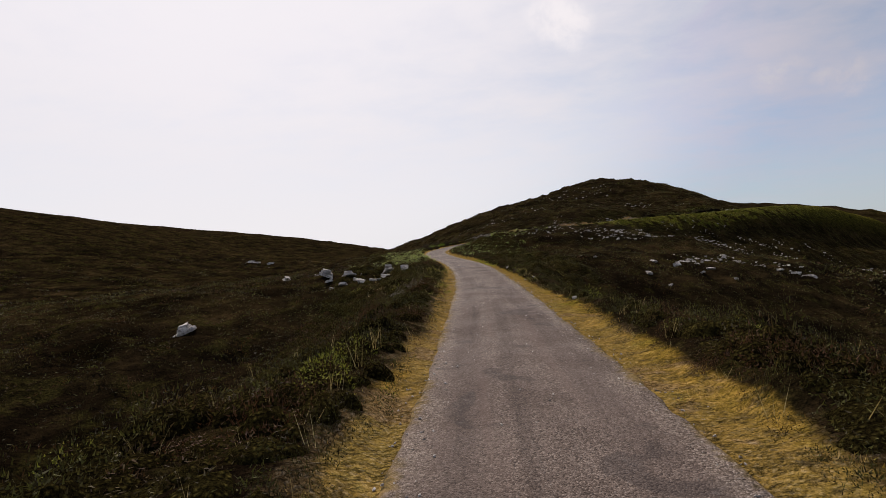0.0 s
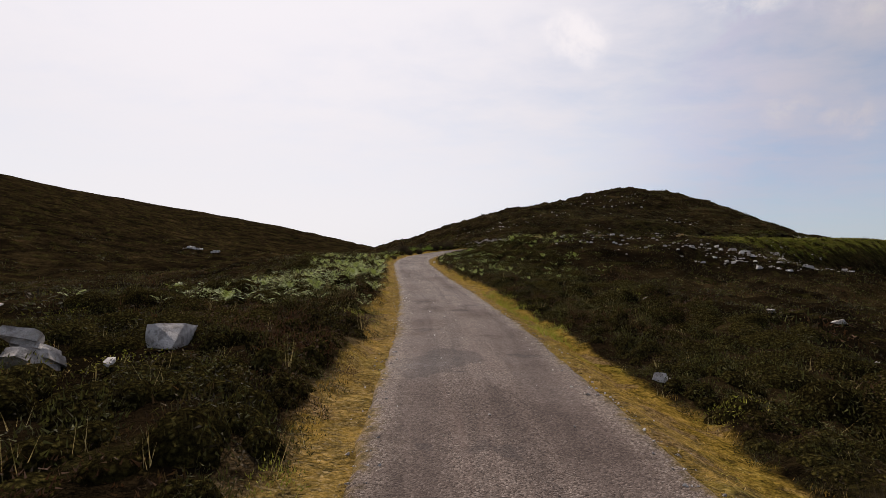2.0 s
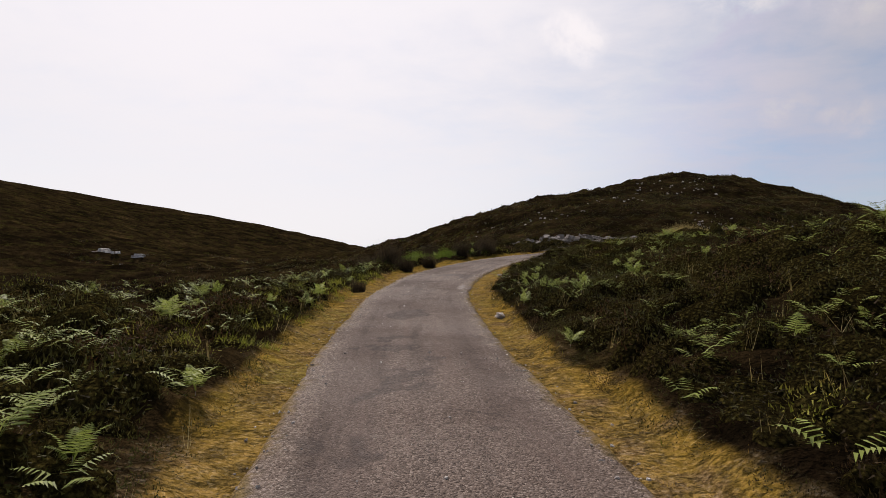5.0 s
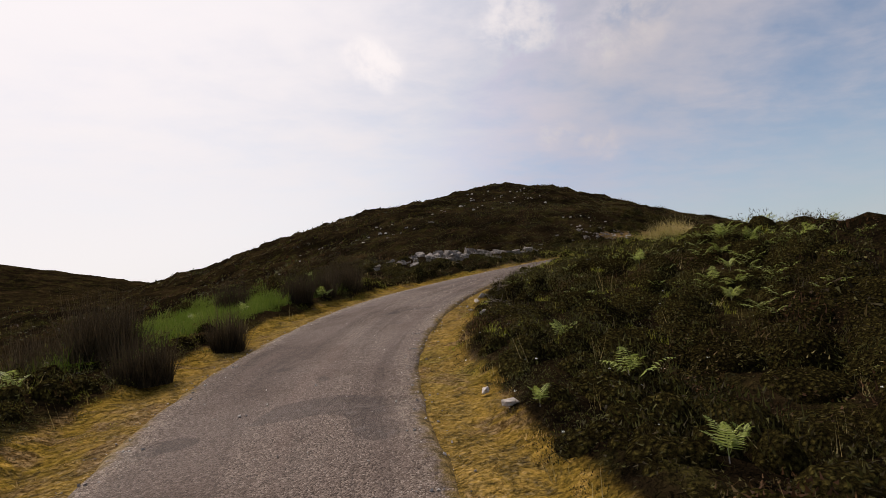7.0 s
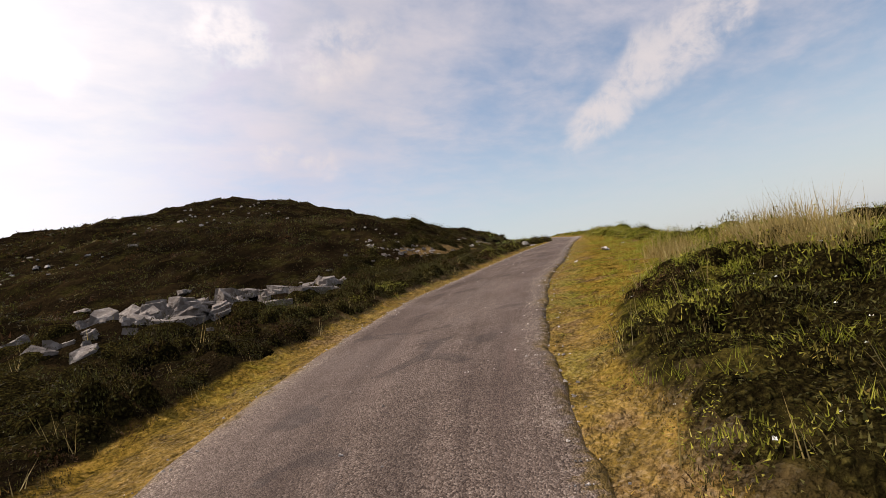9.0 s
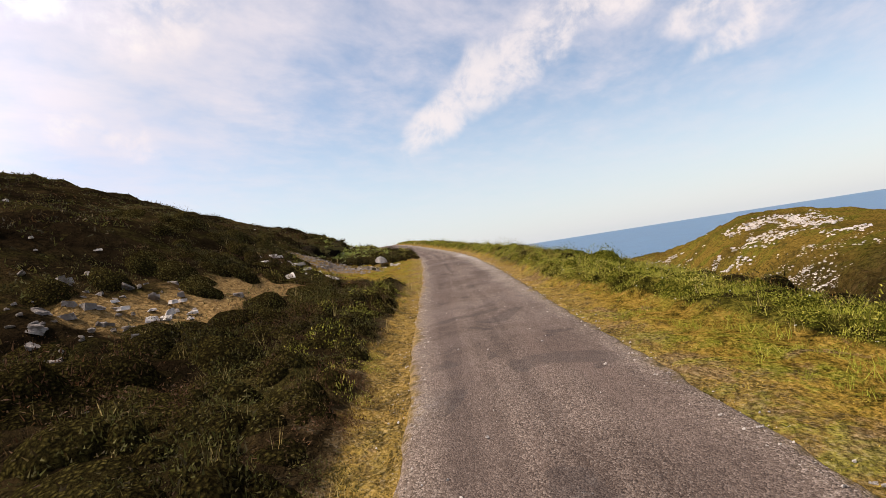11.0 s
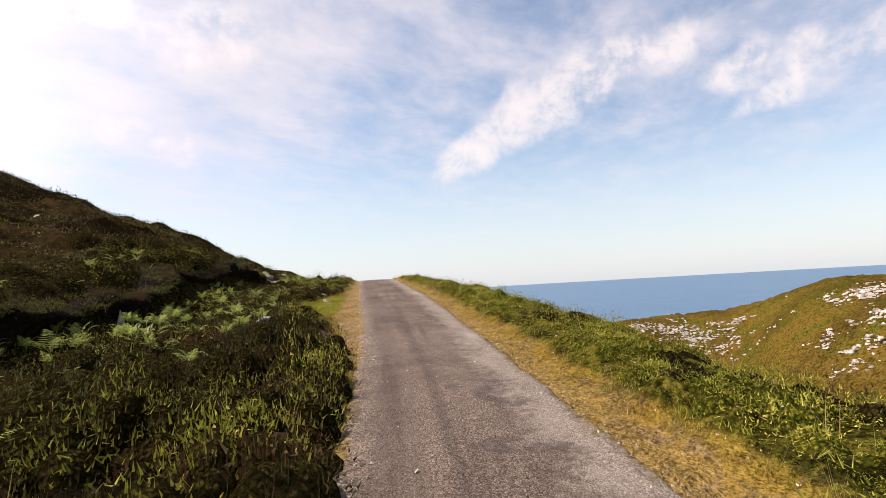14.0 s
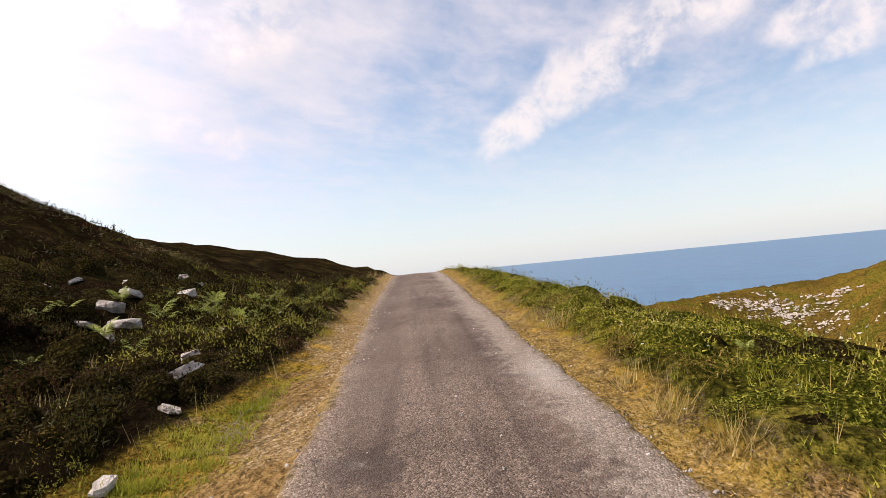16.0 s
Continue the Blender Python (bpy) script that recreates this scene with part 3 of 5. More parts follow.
def verge_width(i, d):
    """Width of the mown strip beyond the asphalt on either side."""
    run = RUN[i]
    left = STRIP[i, 0] + 0.05 * np.sin(run * 0.9) + 0.05 * np.sin(run * 2.3)
    left = left + 4.7 * smooth(LAYBY - 12, LAYBY - 7, run) * (1 - smooth(LAYBY + 5.2, LAYBY + 7.2, run)) + 1.2 * np.exp(-(((run - LAYBY - 30) / 3.5) ** 2))
    right = STRIP[i, 1] + 0.07 * np.sin(run * 0.8 + 2) + 0.06 * np.sin(run * 2.1)
    right = right + 2.4 * smooth(BEND + 18, BEND + 26, run) * (1 - smooth(BEND + 31, BEND + 48, run))
    return np.maximum(np.where(d > 0, right, left), 0.08)


LAYBY = RUN[np.argmin((LINE[:, 0] - 46) ** 2 + (LINE[:, 1] - 116) ** 2)]


def mossy_stretch(run, d):
    """Where the verge is wide and damp: outside the bend, the lay-by and the pocket beyond it."""
    wide = smooth(BEND + 16, BEND + 22, run) * (1 - smooth(BEND + 36, BEND + 48, run)) * (d > 0)
    return wide + (d < 0) * (smooth(LAYBY - 14, LAYBY - 8, run) * (1 - smooth(LAYBY + 6, LAYBY + 9, run)) + 0.8 * np.exp(-(((run - LAYBY - 30) / 4) ** 2)))


def scree_mask(x, y):
    return sum(np.exp(-(((x - cx) / r) ** 2 + ((y - cy) / q) ** 2)) for cx, cy, r, q in SCREES)


# patches of bare stony ground
SCREES = [(45.0, 122.4, 3.8, 2.4), (42.0, 119.8, 2.6, 1.6), (27.5, 114.6, 2.8, 1.3), (32.0, 115.8, 2.0, 1.0), (67.6, 130.3, 1.1, 0.7), (70.0, 131.9, 1.1, 0.7), (72.4, 133.5, 1.1, 0.7), (74.8, 135.1, 1.0, 0.6)]


def bare_mask(x, y):
    """Broken rock with little growing on it: the ledge above the bend and the roadside outcrop."""
    out = 0
    for cx, cy, a, b, turn in ((10.6, 107.4, 6.6, 2.2, 28), (15.0, 109.2, 2.2, 0.8, 28), (-5.0, 35.2, 1.5, 1.0, 20), (-8.0, 39.0, 2.5, 1.2, 30), (26.0, 115.0, 3.6, 1.2, 22)):
        c, s = math.cos(radians(turn)), math.sin(radians(turn))
        out = out + np.exp(-((((x - cx) * c + (y - cy) * s) / a) ** 2 + ((-(x - cx) * s + (y - cy) * c) / b) ** 2))
    return out


def hag_brink(run):
    """How far to the left of the road the cut peat edge runs."""
    return 7.6 + 0.5 * np.sin(run * 0.33) + 0.25 * np.sin(run * 0.9) - 1.5 * smooth(LAYBY + 26, LAYBY + 37, run) + 0.9 * (1 - smooth(LAYBY + 4, LAYBY + 14, run))


def hag_reach(run):
    return smooth(LAYBY + 3, LAYBY + 9, run) * (1 - smooth(LAYBY + 34, LAYBY + 38, run))


def terrain(x, y, bumps=True):
    shape = np.shape(x)
    x, y = np.ravel(np.asarray(x, float)), np.ravel(np.asarray(y, float))
    i, d, zr = beside(x, y)
    h = np.full(x.shape, -70.0)
    for gx, gy, a, sx, sy, r in HILLS:
        c, s = math.cos(r), math.sin(r)
        u, v = ((x - gx) * c + (y - gy) * s) / sx, (-(x - gx) * s + (y - gy) * c) / sy
        h = h + a * np.exp(-0.5 * (u * u + v * v))
    w = np.where(d > 0, RAMP[i, 1], RAMP[i, 0])
    off = np.abs(d)
    half = half_width(i, d)
    z = zr + smooth(half + 0.5, half + 0.5 + w, off) * (h - zr)
    z = z - 0.55 * smooth(1.5, 3.4, off) * (1 - smooth(5, 13, off)) * (d > 0) * smooth(50, 62, RUN[i]) * (1 - smooth(86, 96, RUN[i]))
    if bumps:
        edge = half + verge_width(i, d)
        wild = smooth(edge - 0.05, edge + 0.55, off)
        # peat steps along the slopes, and the undercut bank above the lane
        slope = smooth(10, 45, off)
        h2 = z + 0.8 * ripple(x, y, 26, 2, 6)
        z = z + slope * 0.55 * np.sin(h2 * 2 * math.pi / 3.1) * (0.55 + 0.45 * ripple(x, y, 55, 1, 2))
        brink = hag_brink(RUN[i])
        z = z + hag_reach(RUN[i]) * (d < 0) * (0.9 * smooth(brink + 0.05, brink + 0.75, off) * (1 - smooth(brink + 5, brink + 14, off)) - 0.25 * smooth(brink - 3, brink, off) * (1 - smooth(brink, brink + 0.4, off)))
        z = z + wild * (0.24 + 0.07 * ripple(x, y, 2.3, 2) + 0.09 * ripple(x, y, 1.25, 1, 17)) * (1 - 0.6 * np.clip(scree_mask(x, y), 0, 1)) + 0.2 * smooth(3, 10, off) * ripple(x, y, 5.5, 2, 9)
        lu, lv = (x - 10.6) * 0.88 + (y - 107.6) * 0.47, -(x - 10.6) * 0.47 + (y - 107.6) * 0.88
        z = z + 0.42 * np.exp(-((lu / 6.5) ** 4) - ((lv - 0.3) / 1.7) ** 2)   # the rock ledge
        z = z + smooth(14, 70, off) * (0.28 * ripple(x, y, 17, 3, 15) + 0.25 * np.abs(ripple(x, y, 8, 2, 4)))
        z = z - 0.05 * smooth(half - 0.1, half + 0.4, off) * (1 - wild) + 0.03 * ripple(x, y, 1.3, 2, 21) * smooth(half, half + 0.6, off)
        z = z - 0.06 * (1 - smooth(half + 0.02, half + 0.2, off))
    return z.reshape(shape)


def mesh_from(name, verts, faces, mat, smooth_faces=False, second=None, is_second=None):
    """One mesh of triangles or quads from arrays."""
    me = bpy.data.meshes.new(name)
    verts, faces = np.asarray(verts, np.float32), np.asarray(faces, np.int32)
    k = faces.shape[1]
    me.vertices.add(len(verts))
    me.vertices.foreach_set("co", verts.ravel())
    me.loops.add(faces.size)
    me.loops.foreach_set("vertex_index", faces.ravel())
    me.polygons.add(len(faces))
    me.polygons.foreach_set("loop_start", np.arange(0, faces.size, k, dtype=np.int32))
    me.polygons.foreach_set("use_smooth", np.full(len(faces), smooth_faces))
    me.update(calc_edges=True)
    if mat:
        me.materials.append(mat)
    if second:
        me.materials.append(second)
        me.polygons.foreach_set("material_index", np.asarray(is_second, np.int32))
        me.polygons.foreach_set("use_smooth", np.asarray(is_second, bool))
    return me


def floats(me, name, values):
    a = me.attributes.new(name, "FLOAT", "POINT")
    a.data.foreach_set("value", np.asarray(values, np.float32).ravel())


def steps(lo, hi, core, grow, reach):
    mid = list(np.arange(lo, hi + 1e-6, core))
    out, gap, v = [], core, mid[-1]
    while v < reach:
        gap *= grow
        v += gap
        out.append(v)
    left, gap, v = [], core, mid[0]
    while v > -reach:
        gap *= grow
        v -= gap
        left.append(v)
    return np.array(left[::-1] + mid + out)


LAND = []


def lie(x, y):
    """Height of the built ground under a place."""
    xs, ys, z = LAND
    i, j = np.searchsorted(xs, x).clip(1, len(xs) - 1), np.searchsorted(ys, y).clip(1, len(ys) - 1)
    u, v = (x - xs[i - 1]) / (xs[i] - xs[i - 1]), (y - ys[j - 1]) / (ys[j] - ys[j - 1])
    return (z[j - 1, i - 1] * (1 - u) + z[j - 1, i] * u) * (1 - v) + (z[j, i - 1] * (1 - u) + z[j, i] * u) * v


def build_ground():
    xs, ys = steps(-10, 92, 0.58, 1.06, 4600), steps(6, 146, 0.58, 1.06, 4600)
    x, y = np.meshgrid(xs, ys)
    z = terrain(x, y)
    far = np.hypot(x - 40, y - 100)
    z = np.where(far > 900, np.minimum(z, -60), z)
    LAND.extend((xs, ys, z))
    nx, ny = len(xs), len(ys)
    a = (np.arange(ny - 1)[:, None] * nx + np.arange(nx - 1)[None]).ravel()
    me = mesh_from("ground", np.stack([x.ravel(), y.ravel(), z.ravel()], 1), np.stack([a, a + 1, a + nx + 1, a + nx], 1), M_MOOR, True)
    i, d, _ = beside(x.ravel(), y.ravel())
    off, edge = np.abs(d), half_width(i, d) + verge_width(i, d)
    floats(me, "verge", 1 - smooth(edge - 0.1, edge + 0.5, off))
    floats(me, "lush", smooth(BEND + 12, BEND + 24, RUN[i]) * (d > 0) * (1 - 0.95 * smooth(4, 10, off)))
    floats(me, "moss", np.clip(0.12 + 0.85 * mossy_stretch(RUN[i], d) + 0.35 * ripple(x.ravel(), y.ravel(), 6, 2, 3), 0, 1))
    floats(me, "scree", scree_mask(x.ravel(), y.ravel()))
    floats(me, "shoulder", np.clip(off - half_width(i, d), -1, 3))
    floats(me, "gritty", np.where(d < 0, 0.3 + 0.7 * smooth(LAYBY + 16, LAYBY + 22, RUN[i]), 0.25 + 0.15 * smooth(LAYBY - 18, LAYBY - 8, RUN[i])))
    east = smooth(110, 190, x.ravel() - 0.2 * y.ravel())
    floats(me, "meadow", np.clip(east + 0.03, 0, 1))
    return tagged(new("ground", me), "brown and green heather moor rolling down to the sea", "moorland", kind="structure")


ground = build_ground()


def build_road():
    keep = slice(4, len(LINE) - 2)
    line, tan, run = LINE[keep], TAN[keep], RUN[keep]
    cols, rng = np.r_[-1.12, -1.05, np.linspace(-1, 1, 19), 1.05, 1.12], np.random.default_rng(3)
    wobble = [0.02 * np.sin(run * 0.9 + q) + 0.016 * np.sin(run * 2.9 + 2 * q) + 0.016 * np.sin(run * 7.1 + q) + rng.normal(0, 0.008, len(run)) for q in (0, 2)]
    rim = RIM[keep]
    verts, across, pale, inside = [], [], [], []
    for c in cols:
        k = int(c > 0)
        d = np.sign(c) * ((rim[:, k] + wobble[k]) * min(abs(c), 1) + max(abs(c) - 1, 0))
        x, y = line[:, 0] + tan[:, 1] * d, line[:, 1] - tan[:, 0] * d
        z = line[:, 2] + 0.035 * (1 - c * c) - 0.012 * np.exp(-(((abs(c) - 0.55) / 0.2) ** 2)) + 0.006 * ripple(x, y, 1.9, 2)
        z = z - 0.03 * (abs(c) > 1.02) - 0.10 * (abs(c) > 1.1) + 0.012 * (abs(c) > 1.02) * ripple(x, y, 0.9, 2, 3)
        verts.append(np.stack([x, y, z], 1))
        across.append(np.full(len(x), c))
        inside.append(rim[:, k] - np.abs(d))
        pale.append(1.5 * np.exp(-(((run - LAYBY - 1.8) / 1.9) ** 2) - ((c - 0.85) / 0.28) ** 2) + 1.3 * np.exp(-(((run - LAYBY + 2) / 5) ** 2) - ((c - 1.0) / 0.17) ** 2) + 0.9 * np.exp(-(((run - LAYBY - 20) / 0.9) ** 2) - ((c - 0.85) / 0.17) ** 2) + 0.9 * np.exp(-(((run - LAYBY - 34) / 1.3) ** 2) - ((c - 0.85) / 0.16) ** 2) + 1.1 * np.exp(-(((run - BEND - 0.3) / 0.7) ** 2) - ((c - 0.75) / 0.12) ** 2))
    k, n = len(cols), len(line)
    a = (np.arange(k - 1)[:, None] * n + np.arange(n - 1)[None]).ravel()
    me = mesh_from("road", np.concatenate(verts), np.stack([a, a + n, a + n + 1, a + 1][::-1], 1), M_ROAD, True)
    floats(me, "across", np.concatenate(across))
    floats(me, "pale", np.concatenate(pale))
    floats(me, "run", np.tile(run, len(cols)))
    floats(me, "inside", np.concatenate(inside))
    return tagged(new("road", me), "narrow worn grey asphalt lane with gravelly edges", "road", kind="structure")


road = build_road()


def build_sea():
    r = np.r_[np.linspace(0, 1200, 13), np.linspace(1400, 4900, 22)]
    a = np.linspace(0, 2 * math.pi, 97)[:-1]
    rr, aa = np.meshgrid(r, a, indexing="ij")
    z = SEA_LEVEL + 20 * smooth(1200, 4900, rr)
    n = len(a)
    i, j = np.meshgrid(np.arange(len(r) - 1), np.arange(n), indexing="ij")
    q = np.stack([i * n + j, (i + 1) * n + j, (i + 1) * n + (j + 1) % n, i * n + (j + 1) % n], -1).reshape(-1, 4)
    me = mesh_from("water", np.stack([40 + rr * np.sin(aa), 100 + rr * np.cos(aa), z], -1).reshape(-1, 3), q[:, ::-1], M_SEA, True)
    return tagged(new("water", me), "calm deep blue sea reaching to the horizon", "sea", kind="structure")


sea = build_sea()

# ---------------------------------------------------------------- plants
def cushion(count, radius, height, size, rng, upright=1.0, girth=(0.10, 0.19)):
    """A low rounded bush: small leafy facets over a dome, with shoots at odd angles."""
    th, ph = rng.uniform(0, 2 * math.pi, count), np.arccos(rng.uniform(0.02, 1.0, count))
    n = np.stack([np.cos(th) * np.sin(ph), np.sin(th) * np.sin(ph), np.cos(ph)], 1)
    p1, p2 = rng.uniform(0, 6.28, 2)
    lump = 1 + 0.16 * np.sin(3 * th + p1) * np.sin(ph) + 0.12 * np.sin(5 * th + p2) + rng.uniform(-0.22, 0.13, count)
    base = n * np.array([radius, radius, height]) * lump[:, None]
    flat = rng.normal(0, 1, (count, 3))
    flat -= (flat * n).sum(1)[:, None] * n
    flat /= np.linalg.norm(flat, axis=1)[:, None]
    steep = upright * rng.random(count)[:, None] ** 0.7
    way = flat * (1 - steep) + (n * 0.6 + np.array([0, 0, 0.6])) * steep
    way /= np.linalg.norm(way, axis=1)[:, None]
    side = np.cross(way, n + rng.normal(0, 0.4 * upright, (count, 3)))
    side /= np.linalg.norm(side, axis=1)[:, None]
    ln, wd = size * rng.uniform(0.55, 1.35, count)[:, None], size * rng.uniform(*girth, count)[:, None]
    v = np.stack([base - side * wd - way * ln * 0.4, base + side * wd - way * ln * 0.4, base + way * ln * 0.75], 1).reshape(-1, 3)
    return v, np.arange(count * 3).reshape(-1, 3)


def core(radius, height, rng):
    """The close-grown inside of a bush, a lumpy dome."""
    a = np.arange(8) * math.pi / 4
    rings = [np.stack([np.cos(a) * radius * r, np.sin(a) * radius * r, np.full(8, height * h)], 1) * rng.uniform(0.85, 1.12, (8, 1)) for r, h in ((0.92, -0.25), (0.74, 0.28), (0.42, 0.58))]
    j, k = np.arange(8), (np.arange(8) + 1) % 8
    f = [np.stack(q, 1) for o in (0, 8) for q in ((o + j, o + k, o + 8 + k), (o + j, o + 8 + k, o + 8 + j))] + [np.stack([16 + j, 16 + k, np.full(8, 24)], 1)]
    return np.concatenate(rings + [[[0, 0, height * 0.7]]]), np.concatenate(f)


def scatter(templates, xyz, scale, spin, rng):
    """Many plants as one set of arrays."""
    vs, fs, base = [], [], 0
    pick = rng.integers(0, len(templates), len(xyz))
    for t, (v, f) in enumerate(templates):
        w = np.nonzero(pick == t)[0]
        if not len(w):
            continue
        c, s = np.cos(spin[w])[:, None], np.sin(spin[w])[:, None]
        x = (v[None, :, 0] * c - v[None, :, 1] * s) * scale[w, :1]
        y = (v[None, :, 0] * s + v[None, :, 1] * c) * scale[w, :1]
        z = v[None, :, 2] * scale[w, 1:2]
        vs.append((np.stack([x, y, z], -1) + xyz[w, None]).reshape(-1, 3))
        fs.append((f[None] + (np.arange(len(w)) * len(v))[:, None, None]).reshape(-1, 3) + base)
        base += len(w) * len(v)
    return np.concatenate(vs), np.concatenate(fs)


def joined(sets):
    v, f, base = [], [], 0
    for a, b in sets:
        v.append(a)
        f.append(b + base)
        base += len(a)
    return np.concatenate(v), np.concatenate(f)


def stuff(name, v, f, mat, label, category):
    return tagged(new(name, mesh_from(name, v, f, mat)), label, category, kind="stuff")


def road_spots(rng, density, near, far, lo=38.0, hi=None):
    """Spots spread over the land between two distances from the wild edge, along the road."""
    hi = hi or RUN[-1] - 25
    gap = density**-0.5
    runs, offs = np.arange(lo, hi, gap), np.arange(near, far, min(gap, far - near))
    run, off, side = (q.ravel() for q in np.meshgrid(runs, offs, np.array([-1.0, 1.0])))
    run, off = run + rng.uniform(-0.5, 0.5, run.shape) * gap, np.maximum(off + rng.uniform(-0.5, 0.6, off.shape) * gap, near)
    i = np.searchsorted(RUN, run).clip(0, len(RUN) - 1)
    d = side * (half_width(i, side) + verge_width(i, side) + off)
    x, y = LINE[i, 0] + TAN[i, 1] * d, LINE[i, 1] - TAN[i, 0] * d
    j, dd, _ = beside(x, y)
    ok = np.abs(dd) > half_width(j, dd) + verge_width(j, dd) + near - 0.2
    return x[ok], y[ok], j[ok], dd[ok]


def greenness(x, y, i, d):
    """Where the heath turns to lusher green: the seaward side and the brow of the bend."""
    g = 0.74 * smooth(BEND + 12, BEND + 24, RUN[i]) * (d > 0) + 0.30 * smooth(LAYBY + 3, LAYBY + 12, RUN[i]) * (d < 0) * (1 - smooth(7, 11, np.abs(d)))
    g = g - 0.25 * (d > 0) * np.exp(-(((RUN[i] - BEND) / 12) ** 2)) + 0.16 * (np.abs(d) < half_width(i, d) + verge_width(i, d) + 1.2) * np.where(RUN[i] < BEND + 8, 0.4, 1.0)
    g = np.clip(g + 0.28 * ripple(x, y, 7, 2, 11), 0, 1)
    return g * np.where(d > 0, 1 - smooth(5.5, 10.5, np.abs(d)), 1.0)


MEADOW = (-2.0, 96.2, 3.2, 4.6)   # middle and half widths of the wet hollow inside the bend


def plant_heath():
    rng = np.random.default_rng(11)
    # bushes per square metre, from, to, facets, radius, height, facet size
    tiers = [(6.0, 0.0, 0.7, 80, 0.24, 0.24, 0.048), (3.8, 0.0, 2.4, 145, 0.34, 0.30, 0.048), (3.0, 0.4, 6.0, 130, 0.34, 0.26, 0.040), (1.2, 2.3, 7.5, 160, 0.60, 0.38, 0.052), (0.28, 7.2, 32.0, 80, 1.15, 0.26, 0.125), (0.04, 32.0, 100.0, 60, 2.8, 0.16, 0.38)]
    brown, lush, inside = [], [], [[], []]
    for density, near, far, count, radius, height, facet in tiers:
        forms = [cushion(count, radius, height * rng.uniform(0.8, 1.2), facet, rng, 0.95 if near < 5 else 0.55, (0.13, 0.24) if near < 5 else (0.14, 0.26)) for _ in range(8)]
        x, y, i, d = road_spots(rng, density, near + 0.10, far, 41.0, 236.0 if near < 5 else None)
        keep = (np.hypot(x - 40, y - 100) < 190) & (scree_mask(x, y) + rng.uniform(-0.2, 0.2, len(x)) < 0.4) & (bare_mask(x, y) + rng.uniform(-0.25, 0.25, len(x)) < 0.5)
        keep &= ((x - MEADOW[0]) / MEADOW[2]) ** 2 + ((y - MEADOW[1]) / MEADOW[3]) ** 2 > rng.uniform(0.4, 1.0, len(x))
        x, y, i, d = x[keep], y[keep], i[keep], d[keep]
        if near == 0.4:   # a thicker scrub on the seaward bank
            keep = (d > 0) & (RUN[i] > BEND + 15) & (RUN[i] < LAYBY + 46)
            x, y, i, d = x[keep], y[keep], i[keep], d[keep]
        for sx, sy, s, *_ in OUTCROP + MOORSIDE + BANK + VERGES + LEDGE:
            clear = np.hypot(x - sx, y - sy) > 0.5 * s + 0.16 * (radius > 0.5)
            x, y, i, d = x[clear], y[clear], i[clear], d[clear]
        tall = 1 + 0.55 * np.exp(-(((RUN[i] - LAYBY - 14) / 6) ** 2)) * (d < 0) * (np.abs(d) < 6)
        tall = tall * np.where((d > 0) & (RUN[i] > BEND + 14), 0.45 + 0.65 * rng.random(len(x)) ** 1.6, 1.0)
        sunk = np.full(len(x), -0.03)
        edge = np.abs(d) - half_width(i, d) - verge_width(i, d)
        size = np.stack([rng.uniform(0.75, 1.3, len(x)), rng.uniform(0.55, 1.3, len(x)) * (1 + 0.42 * ripple(x, y, 3.6, 2, 30)) * tall], 1)
        hedge = (d < 0) & (RUN[i] > LAYBY + 5.5) & (RUN[i] < LAYBY + 19)
        size *= np.where(hedge, 1.0, 0.42 + 0.58 * smooth(-0.1, 1.0, edge))[:, None]
        size = np.maximum(size, 0.25)
        green = (greenness(x, y, i, d) > rng.uniform(0.15, 0.85, len(x))) & ((near < 5) | (d > 0))
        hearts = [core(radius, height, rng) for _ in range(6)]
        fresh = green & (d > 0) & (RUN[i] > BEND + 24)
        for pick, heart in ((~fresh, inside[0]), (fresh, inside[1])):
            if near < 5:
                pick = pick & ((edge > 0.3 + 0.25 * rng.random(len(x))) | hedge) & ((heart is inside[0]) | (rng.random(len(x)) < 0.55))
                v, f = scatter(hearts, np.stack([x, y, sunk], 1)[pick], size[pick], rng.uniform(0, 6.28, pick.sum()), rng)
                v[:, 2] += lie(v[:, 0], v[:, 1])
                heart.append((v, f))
        for pick, into in ((~green, brown), (green, lush)):
            if not pick.any():
                continue
            # bushes hug the ground leaf by leaf
            v, f = scatter(forms, np.stack([x, y, sunk], 1)[pick], size[pick], rng.uniform(0, 6.28, pick.sum()), rng)
            mid = v.reshape(-1, 3, 3).mean(1)
            v[:, 2] += np.repeat(lie(mid[:, 0], mid[:, 1]), 3)
            into.append((v, f))
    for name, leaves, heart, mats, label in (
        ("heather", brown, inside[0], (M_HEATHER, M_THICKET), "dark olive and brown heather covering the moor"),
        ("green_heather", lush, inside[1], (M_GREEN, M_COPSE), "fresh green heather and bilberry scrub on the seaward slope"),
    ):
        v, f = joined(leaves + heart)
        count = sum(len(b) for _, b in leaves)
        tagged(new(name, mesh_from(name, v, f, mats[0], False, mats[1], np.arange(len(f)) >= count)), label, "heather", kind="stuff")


def blades(count, spread, height, width, rng, droop=0.35):
    """A tuft of grass: thin pointed blades from one root."""
    a, r = rng.uniform(0, 6.28, count), spread * np.sqrt(rng.random(count))
    root = np.stack([np.cos(a) * r, np.sin(a) * r, np.full(count, -0.02)], 1)
    b = rng.uniform(0, 6.28, count)
    way = np.stack([np.cos(b) * droop, np.sin(b) * droop, np.ones(count)], 1) + rng.normal(0, 0.18, (count, 3))
    tip = root + way * (height * rng.uniform(0.5, 1.15, count))[:, None]
    side = np.stack([-np.sin(b), np.cos(b), np.zeros(count)], 1) * width
    return np.stack([root - side, root + side, tip], 1).reshape(-1, 3), np.arange(count * 3).reshape(-1, 3)


